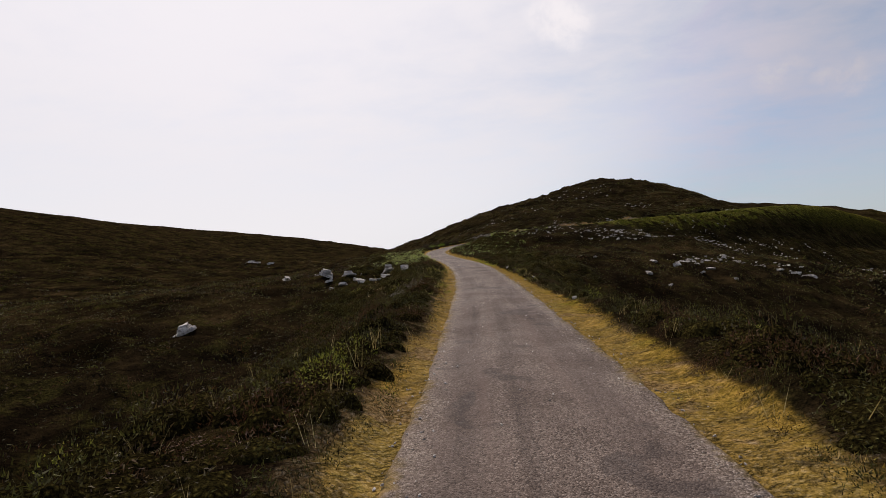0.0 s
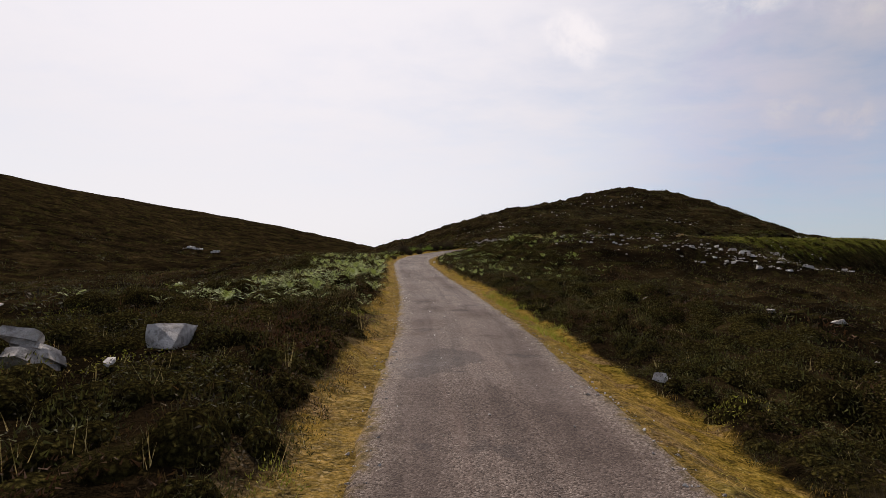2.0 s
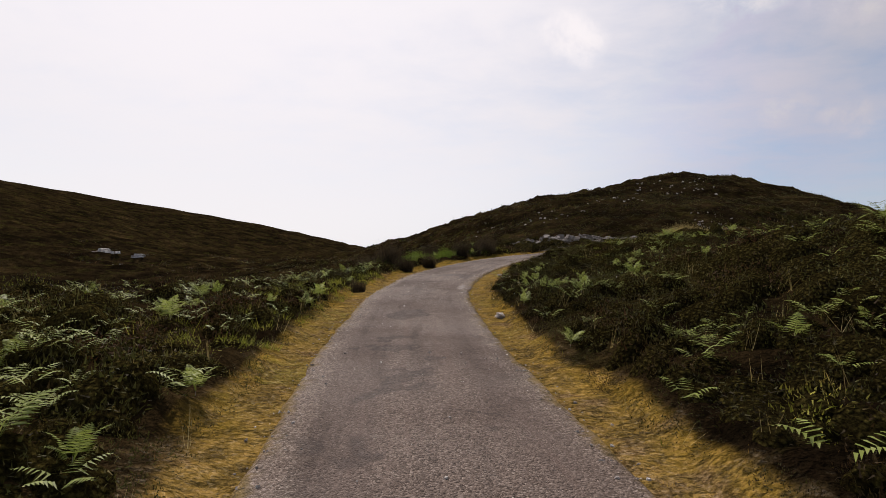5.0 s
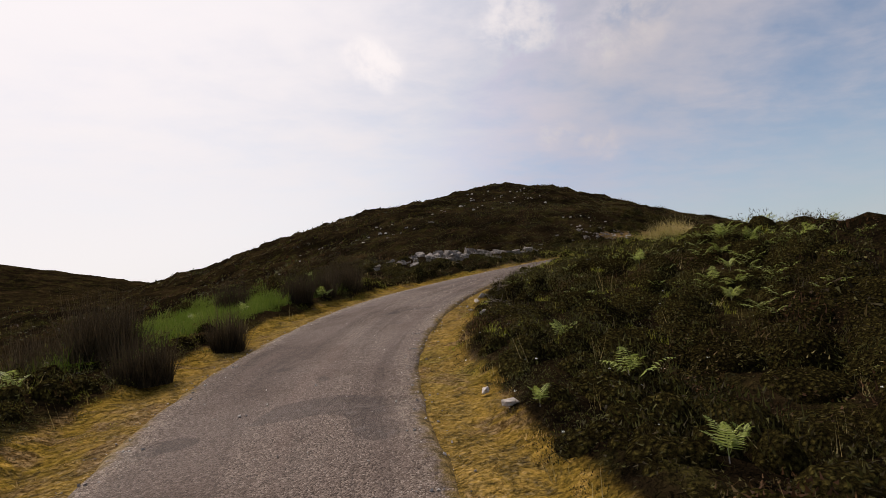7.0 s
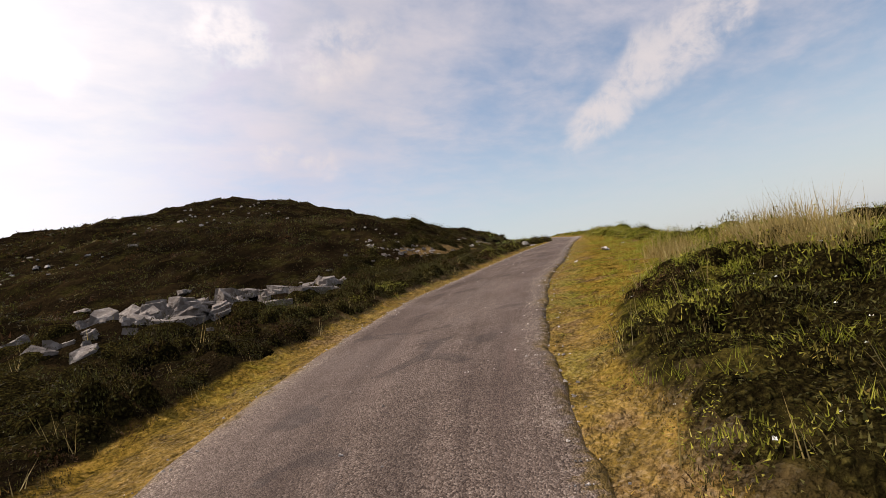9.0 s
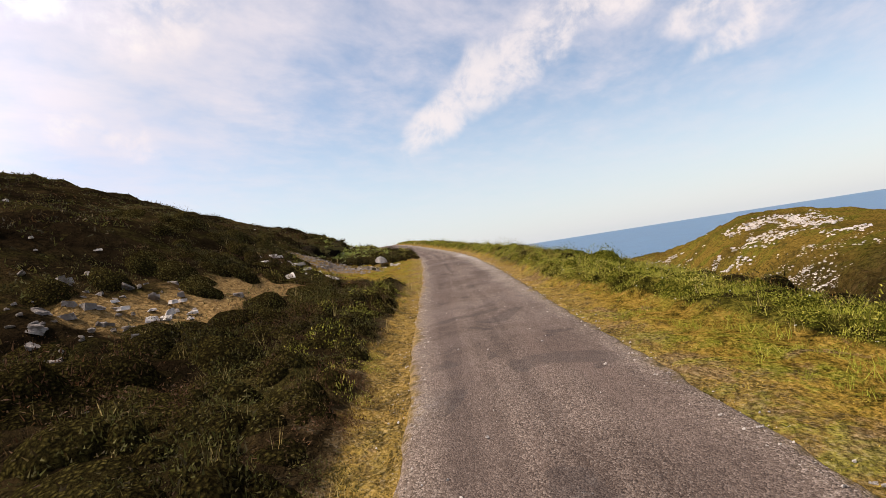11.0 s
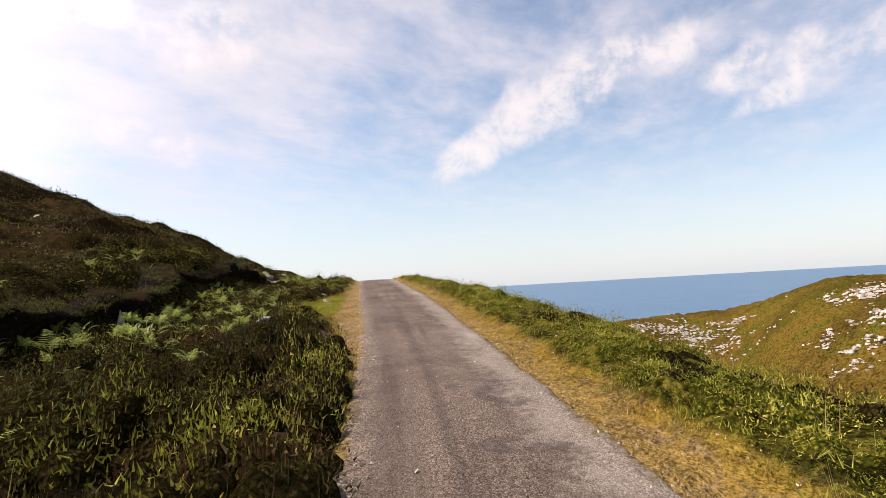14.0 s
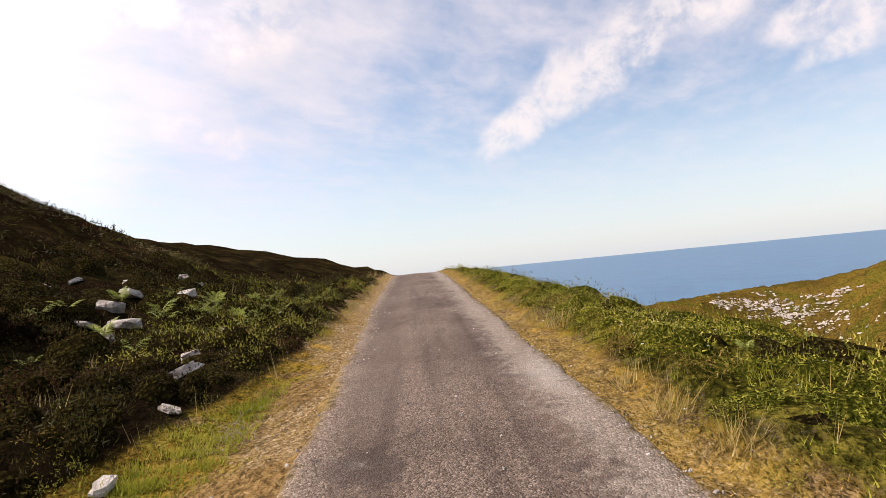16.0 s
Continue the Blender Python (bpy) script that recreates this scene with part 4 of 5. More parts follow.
def plant_grass():
    rng = np.random.default_rng(5)
    n = 40000
    run, side, u = rng.uniform(41, RUN[-1] - 28, n), np.where(rng.random(n) < 0.5, -1, 1), rng.random(n)
    i = np.searchsorted(RUN, run).clip(0, len(RUN) - 1)
    wide = verge_width(i, side)
    half = half_width(i, side)
    d = side * (half - 0.03 + u * (wide + 0.3))
    x, y = LINE[i, 0] + TAN[i, 1] * d, LINE[i, 1] - TAN[i, 0] * d
    j, dd, _ = beside(x, y)
    keep = (np.abs(dd) > half_width(j, dd) - 0.03) & (rng.random(n) < 0.3 + 0.7 * smooth(0, 0.2, np.abs(d) - half)) & (rng.random(n) < np.clip(wide / 1.6, 0.4, 1.0)) & (scree_mask(x, y) < 0.75)
    x, y, u, damp = x[keep], y[keep], u[keep], (mossy_stretch(run, d) > 0.4)[keep]
    forms = [blades(8, 0.10, 0.040, 0.0055, rng, 0.7) for _ in range(8)]
    size = np.stack([rng.uniform(0.8, 1.5, len(x)), rng.uniform(0.5, 1.2, len(x)) * (0.45 + 1.6 * u**3)], 1)
    xyz = np.stack([x, y, terrain(x, y) - 0.005], 1)
    for pick, kind, label in ((~damp, M_GRASS, "short dry golden grass on the road verges"), (damp, M_VERGE, "short yellow-green grass on the sunny verges")):
        stuff("verge_grass", *scatter(forms, xyz[pick], size[pick], rng.uniform(0, 6.28, pick.sum()), rng), kind, label, "grass")
    # lush wet hollow inside the bend, and stray wisps through the heather
    m = 3600
    x, y = rng.normal(MEADOW[0], MEADOW[2] * 0.6, m), rng.normal(MEADOW[1], MEADOW[3] * 0.6, m)
    i, d, _ = beside(x, y)
    ok = d < -half_width(i, d) - 1.5
    forms = [blades(14, 0.16, 0.30, 0.008, rng, 0.4) for _ in range(6)]
    size = rng.uniform(0.6, 1.2, (ok.sum(), 2))
    stuff("meadow_grass", *scatter(forms, np.stack([x[ok], y[ok], terrain(x[ok], y[ok])], 1), size, rng.uniform(0, 6.28, ok.sum()), rng), M_MEADOW, "bright green wet grass in the hollow", "grass")
    q = np.searchsorted(RUN, rng.uniform(LAYBY + 27, LAYBY + 35, 1300)).clip(0, len(RUN) - 1)
    off = -half_width(q, -1) - 0.7 - rng.random(1300) ** 0.55 * np.maximum(verge_width(q, np.full(1300, -1.0)) - 0.6, 0)
    x, y = LINE[q, 0] + TAN[q, 1] * off, LINE[q, 1] - TAN[q, 0] * off
    forms = [blades(16, 0.12, 0.10, 0.005, rng, 0.7) for _ in range(6)]
    stuff("roadside_grass", *scatter(forms, np.stack([x, y, terrain(x, y)], 1), rng.uniform(0.6, 1.5, (1300, 2)), rng.uniform(0, 6.28, 1300), rng), M_BANK, "bright yellow-green grass in a roadside pocket", "grass")
    x, y, i, d = road_spots(rng, 5.0, -1.3, 4.6, BEND + 6, LAYBY + 70)
    keep = (d > 0) & (np.abs(d) > half_width(i, d) + 0.5 + 0.4 * rng.random(len(x))) & (ripple(x, y, 3.1, 2, 5) + rng.uniform(-0.5, 0.5, len(x)) > -0.2)
    x, y = x[keep], y[keep]
    forms = [blades(22, 0.17, 0.16, 0.0048, rng, 0.65) for _ in range(8)]
    stuff("bank_grass", *scatter(forms, np.stack([x, y, terrain(x, y) + 0.02], 1), rng.uniform(0.5, 1.1, (len(x), 2)), rng.uniform(0, 6.28, len(x)), rng), M_BANK, "fresh yellow-green grass between the bushes on the seaward bank", "grass")
    for lo, hi, side, near, far, count in ((BEND + 16, BEND + 46, 1, 1.6, 7.0, 1500), (BEND - 10, BEND + 6, -1, 0.7, 3.2, 900), (82, 92, 1, 0.4, 1.6, 260), (58, 64, -1, 0.3, 1.2, 60)):
        q = np.searchsorted(RUN, rng.uniform(lo, hi, count)).clip(0, len(RUN) - 1)
        off = side * (half_width(q, side) + near + (far - near) * rng.random(count))
        x, y = LINE[q, 0] + TAN[q, 1] * off, LINE[q, 1] - TAN[q, 0] * off
        keep = ripple(x, y, 2.6, 2, 8) + rng.uniform(-0.4, 0.4, count) > -0.1
        x, y = x[keep], y[keep]
        forms = [blades(18, 0.16, 0.17, 0.0055, rng, 0.75) for _ in range(6)]
        stuff("green_grass", *scatter(forms, np.stack([x, y, lie(x, y)], 1), rng.uniform(0.5, 1.3, (len(x), 2)), rng.uniform(0, 6.28, len(x)), rng), M_BANK, "soft yellow-green grass in hummocks beside the lane", "grass")
    x, y, i, d = road_spots(rng, 0.9, 0.1, 5.0, 41.0)
    forms = [blades(5, 0.10, 0.36, 0.004, rng, 0.35) for _ in range(6)]
    stuff("grass_wisps", *scatter(forms, np.stack([x, y, terrain(x, y)], 1), rng.uniform(0.6, 1.3, (len(x), 2)), rng.uniform(0, 6.28, len(x)), rng), M_STRAW, "stray straw-coloured grass wisps among the heather", "grass")
    x, y, i, d = road_spots(rng, 1.1, 0.1, 5.5, BEND - 6, LAYBY + 40)
    keep = d > 0
    x, y = x[keep], y[keep]
    forms = [blades(4, 0.02, 0.012, 0.007, rng, 1.6) for _ in range(4)]
    stuff("heath_flowers", *scatter(forms, np.stack([x, y, terrain(x, y) + 0.12], 1), rng.uniform(0.7, 1.1, (len(x), 2)), rng.uniform(0, 6.28, len(x)), rng), M_PETAL, "tiny white flowers among the heather", "flowers")


plant_grass()


def part(name, me, parent, m=None, label=""):
    ob = new(name, me)
    ob.parent = parent
    if m is not None:
        ob.matrix_basis = m
    return tagged(ob, label)


def frond_mesh(name, rng, length=0.75):
    """One arching bracken frond: a stalk with paired, tapering leaflets that droop."""
    n = 14
    v, f = [], []
    for k in range(n + 1):
        u = k / n
        x, z = length * (0.85 * u), length * (0.62 * u - 0.42 * u * u) + 0.25 * math.sin(u * 2.2) * length * 0.35
        w = 0.006 * (1.1 - u)
        v += [(x, -w, z), (x, w, z)]
    for k in range(n):
        f += [(2 * k, 2 * k + 2, 2 * k + 3), (2 * k, 2 * k + 3, 2 * k + 1)]
    for k in range(3, n + 1):
        u = k / n
        x, z = v[2 * k][0], v[2 * k][2]
        reach = length * 0.34 * (1 - u) ** 0.75 * (0.9 + rng.uniform(-0.1, 0.2)) + 0.02
        for s in (-1, 1):
            b, droop = len(v), rng.uniform(0.05, 0.25)
            tip = (x + reach * 0.45, s * reach, z - reach * droop)
            # a leaflet with a toothed outline: two lobes and a tip
            v += [(x - 0.006, s * 0.004, z), (x + 0.012, s * 0.004, z),
                  (x + reach * 0.16 - 0.012, s * reach * 0.40, z - reach * droop * 0.2), (x + reach * 0.26 + 0.016, s * reach * 0.42, z - reach * droop * 0.25),
                  (x + reach * 0.30 - 0.004, s * reach * 0.62, z - reach * droop * 0.5), tip]
            f += [(b, b + 1, b + 3), (b, b + 3, b + 2), (b + 2, b + 3, b + 5), (b + 2, b + 5, b + 4)]
    return mesh_from(name, v, f, M_FERN)


STEM = mesh_from("stem", [(math.cos(a) * r, math.sin(a) * r, z) for z, r in ((-0.12, 0.012), (0.10, 0.006)) for a in (0, 2.1, 4.2)], [(0, 1, 4), (0, 4, 3), (1, 2, 5), (1, 5, 4), (2, 0, 3), (2, 3, 5)], M_TWIG)


def make_fern(fronds, rng, count):
    root = tagged(new("fern"), "green bracken fern growing among the heather", "fern", "bracken ferns on the moor")
    for k in range(count):
        m = pose(0, 0, -0.03, rng.uniform(-12, 12), rng.uniform(-42, -8), 360 * k / count + rng.uniform(-25, 25))
        part("frond", fronds[int(rng.integers(0, len(fronds)))], root, m @ Matrix.Scale(rng.uniform(0.75, 1.15), 4))
    part("stem", STEM, root, None, "brown bracken stem")
    return root


# where bracken grows: middle along the road, offset to the right, spread along, spread across, how many, size
BRACKEN = [
    (96, -3.2, 3.5, 0.8, 30, 0.70), (101, -4.5, 6, 1.7, 56, 0.75), (112, -4.5, 6, 1.6, 34, 0.8), (91, -6.0, 3, 1.2, 14, 0.75),
    (104, 5.0, 5, 2.0, 20, 0.6), (112, 8.5, 5, 2.5, 22, 0.7), (118, 3.2, 1.3, 0.6, 11, 0.7), (118, 5.0, 2, 1.2, 7, 0.65), (125, 3.0, 2.5, 0.8, 7, 0.55),
    (136, 7.5, 4, 1.6, 16, 0.8), (133, -6, 3, 2, 8, 0.7), (122, -4.6, 3, 1.2, 9, 0.75),
    (206, -5.3, 2.5, 1.1, 16, 0.6), (202, -3.4, 1.5, 0.4, 5, 0.5), (211, -7.0, 3.5, 0.9, 14, 0.7), (223, -5.2, 2.0, 0.8, 9, 0.75), (200, -6.6, 3, 0.6, 16, 0.7), (204, -6.3, 3, 0.6, 14, 0.7), (196, -6.0, 3, 1.2, 10, 0.65), (208, -6.5, 3, 0.9, 12, 0.65), (217, 3.6, 6, 0.8, 5, 0.5),
]


def plant_ferns():
    rng = np.random.default_rng(23)
    fronds = [frond_mesh("frond", rng, s) for s in (0.62, 0.75, 0.88)]
    kinds = [make_fern(fronds, rng, c) for c in (5, 6, 7)]
    used = [0.0] * len(kinds)
    for run, d0, sr, sd, count, size in BRACKEN:
        for _ in range(max(3, int(count * 0.86))):
            i = int(np.searchsorted(RUN, run + rng.normal(0, sr)).clip(0, len(RUN) - 1))
            d = d0 + rng.normal(0, sd)
            least = float(half_width(i, d0)) + float(verge_width(np.array([i]), np.array([d]))[0]) + 0.35
            d = math.copysign(max(abs(d), least), d0)
            x, y = LINE[i, 0] + TAN[i, 1] * d, LINE[i, 1] - TAN[i, 0] * d
            z = float(lie(np.array([x]), np.array([y]))[0]) + 0.12 + (0.22 * math.exp(-(((RUN[i] - LAYBY - 18) / 9) ** 2)) if d < 0 else 0.0)
            m = pose(x, y, z, rng.uniform(-8, 8), rng.uniform(-8, 8), rng.uniform(0, 360)) @ Matrix.Scale(size * rng.uniform(0.45, 0.9), 4)
            k = int(rng.integers(0, len(kinds)))
            if used[k]:
                copy_thing(kinds[k], m @ Matrix.Scale(1 / used[k], 4))
            else:
                kinds[k].matrix_basis, used[k] = m, m.to_scale().x


plant_ferns()


def bracken_form(rng, count, length):
    """A small bracken plant: slender stalks with paired leaflets, open at the top."""
    v, f = [], []
    for k in range(count):
        a, reach, rise = 2 * math.pi * (k + rng.uniform(-0.3, 0.3)) / count, length * rng.uniform(0.5, 0.85), length * rng.uniform(0.35, 0.8)
        c, q = math.cos(a), math.sin(a)
        for j in range(3, 11):
            u = j / 10
            x, z = reach * u, rise * (1.5 * u - 0.85 * u * u)
            w = length * 0.30 * (1 - u) ** 0.7 + 0.012
            for side in (-1, 1):
                b = len(v)
                for px, py, pz in ((x - 0.012, 0, z), (x + 0.016, 0, z), (x + w * 0.42, side * w, z - w * rng.uniform(0.05, 0.35))):
                    v.append((px * c - py * q, px * q + py * c, pz))
                f.append((b, b + 1, b + 2))
    return np.array(v), np.array(f)


def plant_bracken():
    """Bracken too thick to count: the hollow left of the lane, the far slope, the brow of the bend, the foot of the peat bank."""
    rng = np.random.default_rng(29)
    spots = []
    for run, d, sr, sd, count in ((99, -4.0, 4.5, 1.1, 170), (106, -4.5, 5, 1.5, 130), (93, -5.0, 3, 1.6, 110), (88, -5.4, 2.5, 1.6, 60), (116, -5.0, 4, 1.2, 50), (108, 7.0, 6, 2.5, 110), (116, 10.0, 6, 3.0, 120), (104, 4.2, 5, 1.0, 40), (135, 7.5, 4, 1.8, 60), (118, 4.2, 3, 1.4, 22), (122, -3.6, 2.5, 0.7, 24),
                                    (199, -6.4, 4, 1.2, 60), (206, -6.2, 4, 1.0, 60), (212, -5.8, 4, 0.8, 36), (222, -4.8, 2, 0.9, 24), (194, -6.8, 3, 0.7, 30), (225, -3.4, 3, 0.6, 8)):
        spots.append(np.stack([rng.normal(run, sr, count), d + rng.normal(0, sd, count), np.full(count, d)], 1))
    run, d, d0 = np.concatenate(spots).T
    i = np.searchsorted(RUN, run).clip(0, len(RUN) - 1)
    d = np.sign(d0) * np.maximum(np.abs(d), half_width(i, d0) + verge_width(i, d0) + 0.35)
    x, y = LINE[i, 0] + TAN[i, 1] * d, LINE[i, 1] - TAN[i, 0] * d
    forms = [bracken_form(rng, int(rng.integers(3, 6)), 0.42) for _ in range(10)]
    size = np.repeat(rng.uniform(0.55, 1.15, (len(x), 1)), 2, 1)
    stuff("bracken", *scatter(forms, np.stack([x, y, lie(x, y) + 0.16], 1), size, rng.uniform(0, 6.28, len(x)), rng), M_FERN, "pale green bracken growing thick through the heather", "bracken")


plant_bracken()


def grass_thing(name, x, y, count, spread, height, width, mat, label, category, group, rng, droop):
    v, f = blades(count, spread, height, width, rng, droop)
    ob = new(name, mesh_from(name, v, f, mat))
    ob.location = (x, y, float(terrain(np.array([x]), np.array([y]))[0]))
    return tagged(ob, label, category, group)


def plant_clumps():
    rng = np.random.default_rng(31)
    for x, y, s, h in [(-3.4, 90.4, 0.55, 0.95), (-4.6, 91.6, 0.5, 0.9), (-2.6, 89.0, 0.4, 0.7), (-1.5, 91.0, 0.30, 0.72), (0.2, 95.8, 0.42, 0.8), (1.0, 96.9, 0.45, 0.85), (1.9, 98.0, 0.6, 1.1), (-1.6, 97.8, 0.45, 0.9), (-3.5, 81.5, 0.22, 0.38), (4.6, 35.6, 0.18, 0.35)]:
        grass_thing("rush_clump", x, y, int(500 + 1500 * s), s, h, 0.007, M_RUSH, "dark clump of upright rushes beside the lane", "rushes", "rush clumps by the bend", rng, 0.22)
    for x, y, s, h in [(12.6, 94.4, 0.6, 0.62), (13.4, 94.7, 0.5, 0.58), (11.9, 93.9, 0.5, 0.55), (13.5, 96.4, 0.45, 0.36), (13.0, 96.0, 0.4, 0.32), (14.2, 95.4, 0.4, 0.4), (75.0, 130.7, 0.20, 0.40), (74.3, 130.1, 0.15, 0.32), (75.9, 131.2, 0.15, 0.30), (78.9, 133.0, 0.25, 0.42)]:
        grass_thing("tall_grass", x, y, int(60 + 900 * s) if s > 0.3 else int(20 + 260 * s), s, h, 0.006, M_STRAW, "tall straw-yellow grass tuft on the verge", "grass", "tall dry grass tufts", rng, 0.55)


plant_clumps()


# ---------------------------------------------------------------- stones
def add_hull(bm, points):
    """One sharp-edged lump: the hull of some points, with its flat faces joined."""
    verts = [bm.verts.new(q) for q in points]
    hull = bmesh.ops.convex_hull(bm, input=verts)
    drop = {g for g in hull["geom_interior"] + hull["geom_unused"] if isinstance(g, bmesh.types.BMVert)}
    bmesh.ops.delete(bm, geom=list(drop), context="VERTS")


def stone_mesh(name, rng, squash, sharp, flat, kind):
    """An angular, split stone about one metre across, standing on z = 0: a block with a knocked-off shoulder, or bedded plates."""
    bm = bmesh.new()
    if flat:
        low, lean = 0.0, rng.uniform(-0.12, 0.12, 2)
        for k in range(int(rng.integers(2, 5))):
            count, thick = int(rng.integers(5, 8)), squash * rng.uniform(0.3, 0.6)
            a = (np.arange(count) + rng.uniform(-0.35, 0.35, count)) * 2 * math.pi / count
            wide, mid = rng.uniform(0.8, 1.0) * (1 - 0.14 * k), rng.normal(0, 0.06, 2) * (k > 0)
            ring = [(mid[0] + math.cos(q) * 0.52 * wide * rng.uniform(0.75, 1.15), mid[1] + math.sin(q) * 0.34 * wide * rng.uniform(0.7, 1.2)) for q in a]
            add_hull(bm, [(x, y, low + lean[0] * x + lean[1] * y) for x, y in ring] + [(x * rng.uniform(0.86, 1.0), y * rng.uniform(0.8, 1.0), low + thick * rng.uniform(0.8, 1.1) + lean[0] * x + lean[1] * y) for x, y in ring])
            low += thick * 0.82
    else:
        for k in range(2):
            cloud = rng.uniform(-1, 1, (sharp, 3))
            cloud /= np.abs(cloud).max(1)[:, None] ** 0.75
            shift = np.zeros(3) if k == 0 else np.array([rng.uniform(-0.3, 0.3), rng.uniform(-0.2, 0.2), -0.12])
            add_hull(bm, [Vector(q) for q in cloud * np.array([0.5, 0.36, squash * 0.5]) * (1.0 if k == 0 else 0.62) + shift])
    bmesh.ops.dissolve_limit(bm, angle_limit=radians(10), verts=bm.verts, edges=bm.edges)
    bmesh.ops.triangulate(bm, faces=bm.faces)
    for _ in range(2):
        bmesh.ops.subdivide_edges(bm, edges=[e for e in bm.edges if e.calc_length() > 0.2], cuts=1)
        bmesh.ops.triangulate(bm, faces=bm.faces)
    for v in bm.verts:
        v.co += Vector(noise.noise_vector(v.co * 6.0 + Vector((squash * 9, sharp, 0)))) * 0.02
    low = min(v.co.z for v in bm.verts)
    for v in bm.verts:
        v.co.z -= low
    me = bpy.data.meshes.new(name)
    bm.to_mesh(me)
    bm.free()
    me.materials.append(kind)
    return me


STONE_RNG = np.random.default_rng(41)
BLOCKS = [stone_mesh("rock", STONE_RNG, s, n, False, kind) for kind in (M_ROCK, M_LEDGE, M_WHITE) for s, n in ((0.8, 13), (0.65, 16), (0.9, 11), (0.7, 14), (0.6, 12), (0.75, 18))]
SLABS = [stone_mesh("rock", STONE_RNG, s, n, True, kind) for kind in (M_ROCK, M_LEDGE, M_WHITE) for s, n in ((0.26, 1), (0.2, 2), (0.32, 3), (0.24, 4), (0.3, 5), (0.22, 6))]


def ground_at(x, y):
    return float(lie(np.array([x]), np.array([y]))[0])


def stone(x, y, size, flat, label, group, sink=0.12, turn=None, tilt=10.0, lift=0.04, stretch=1.0, kind=0):
    rng = STONE_RNG
    me = (SLABS if flat else BLOCKS)[int(rng.integers(0, 6)) + 6 * kind]
    ob = new("rock", me)
    spin = rng.uniform(0, 360) if turn is None else turn
    ob.matrix_basis = pose(x, y, ground_at(x, y) - (sink + 0.08) * size * (0.42 if flat else 0.8) + lift, rng.uniform(-tilt, tilt), rng.uniform(-tilt, tilt), spin) @ Matrix.Diagonal((size * rng.uniform(0.9, 1.1) * stretch, size * rng.uniform(0.8, 1.1), size * rng.uniform(0.75, 1.05) * (0.85 if flat else 0.68), 1))
    return tagged(ob, label, "rock", group)


PALE = "pale grey quartzite rock lying in the heather"
SLAB = "flat pale quartzite slab half sunk in the heather"
VERGE = "small white stone lying on the grass verge"
# x, y, width, flat
OUTCROP = [(-13.6, 27.1, 1.7, 1), (-6.9, 34.7, 0.9, 1), (-5.9, 34.9, 0.8, 0), (-9.3, 40.6, 1.7, 1), (-7.1, 38.2, 1.2, 1), (-4.9, 34.6, 0.5, 0), (-4.5, 34.6, 0.45, 0), (-6.2, 36.2, 0.8, 0), (-4.3, 35.4, 0.32, 0), (-5.6, 34.4, 0.6, 0), (-4.3, 36.5, 0.65, 0),
           (-4.2, 38.1, 1.3, 1), (-3.1, 39.8, 0.95, 0), (-11.5, 46.4, 0.45, 0), (-3.0, 37.9, 0.2, 0), (-8.2, 36.4, 0.8, 1), (-6.4, 40.2, 0.9, 1), (-12.5, 41.0, 1.1, 1), (-7.8, 35.0, 0.5, 0)]
MOORSIDE = [(18.3, 47.0, 0.7, 0), (16.3, 43.0, 1.2, 1), (17.4, 41.4, 0.5, 0), (13.0, 50.6, 0.5, 0), (13.4, 47.9, 0.45, 0), (20.2, 46.3, 0.9, 0), (21.5, 44.8, 0.7, 1), (22.8, 46.0, 0.8, 0), (24.0, 44.5, 1.0, 1), (11.5, 44.0, 0.35, 0), (9.0, 52.0, 0.4, 0)]
VERGES = [(4.7, 29.3, 0.40, 0), (4.6, 40.0, 0.3, 0), (5.1, 34.0, 0.34, 1), (3.76, 15.95, 0.3, 1), (1.36, 85.6, 0.14, 0), (1.3, 84.9, 0.16, 0), (3.2, 89.6, 0.16, 0), (0.4, 76.9, 0.36, 0), (4.1, 91.6, 0.24, 0), (4.5, 92.0, 0.1, 0), (3.9, 91.5, 0.16, 0), (3.5, 91.1, 0.1, 0), (3.2, 90.2, 0.09, 0), (4.8, 92.6, 0.12, 0), (20.0, 100.4, 0.32, 0), (24.0, 101.4, 0.2, 1), (71.8, 134.3, 0.32, 1), (4.0, 27.5, 0.12, 0), (17.0, 100.0, 0.12, 0), (71.0, 133.6, 0.3, 0)]
BANK = [(74.24, 136.7, 0.62, 1), (73.27, 135.6, 0.42, 1), (72.1, 134.65, 0.3, 1), (74.5, 139.4, 0.6, 1), (74.7, 140.3, 0.5, 1), (75.6, 141.2, 0.55, 0), (77.6, 144.1, 0.45, 0), (76.8, 142.5, 0.7, 1), (80.6, 146.3, 0.5, 0), (80.1, 144.7, 0.55, 1), (85.0, 148.0, 0.5, 0), (78.7, 139.7, 0.32, 0), (74.9, 142.4, 0.6, 1), (76.2, 143.8, 0.6, 1), (76.6, 139.1, 0.25, 0), (63.56, 129.95, 0.55, 0), (92.0, 152.5, 0.9, 1), (62.4, 131.2, 0.25, 0), (66.0, 132.2, 0.3, 0), (75.4, 140.4, 0.6, 0), (74.3, 139.0, 0.55, 1), (74.8, 137.4, 0.6, 1), (78.0, 142.3, 0.55, 0)]
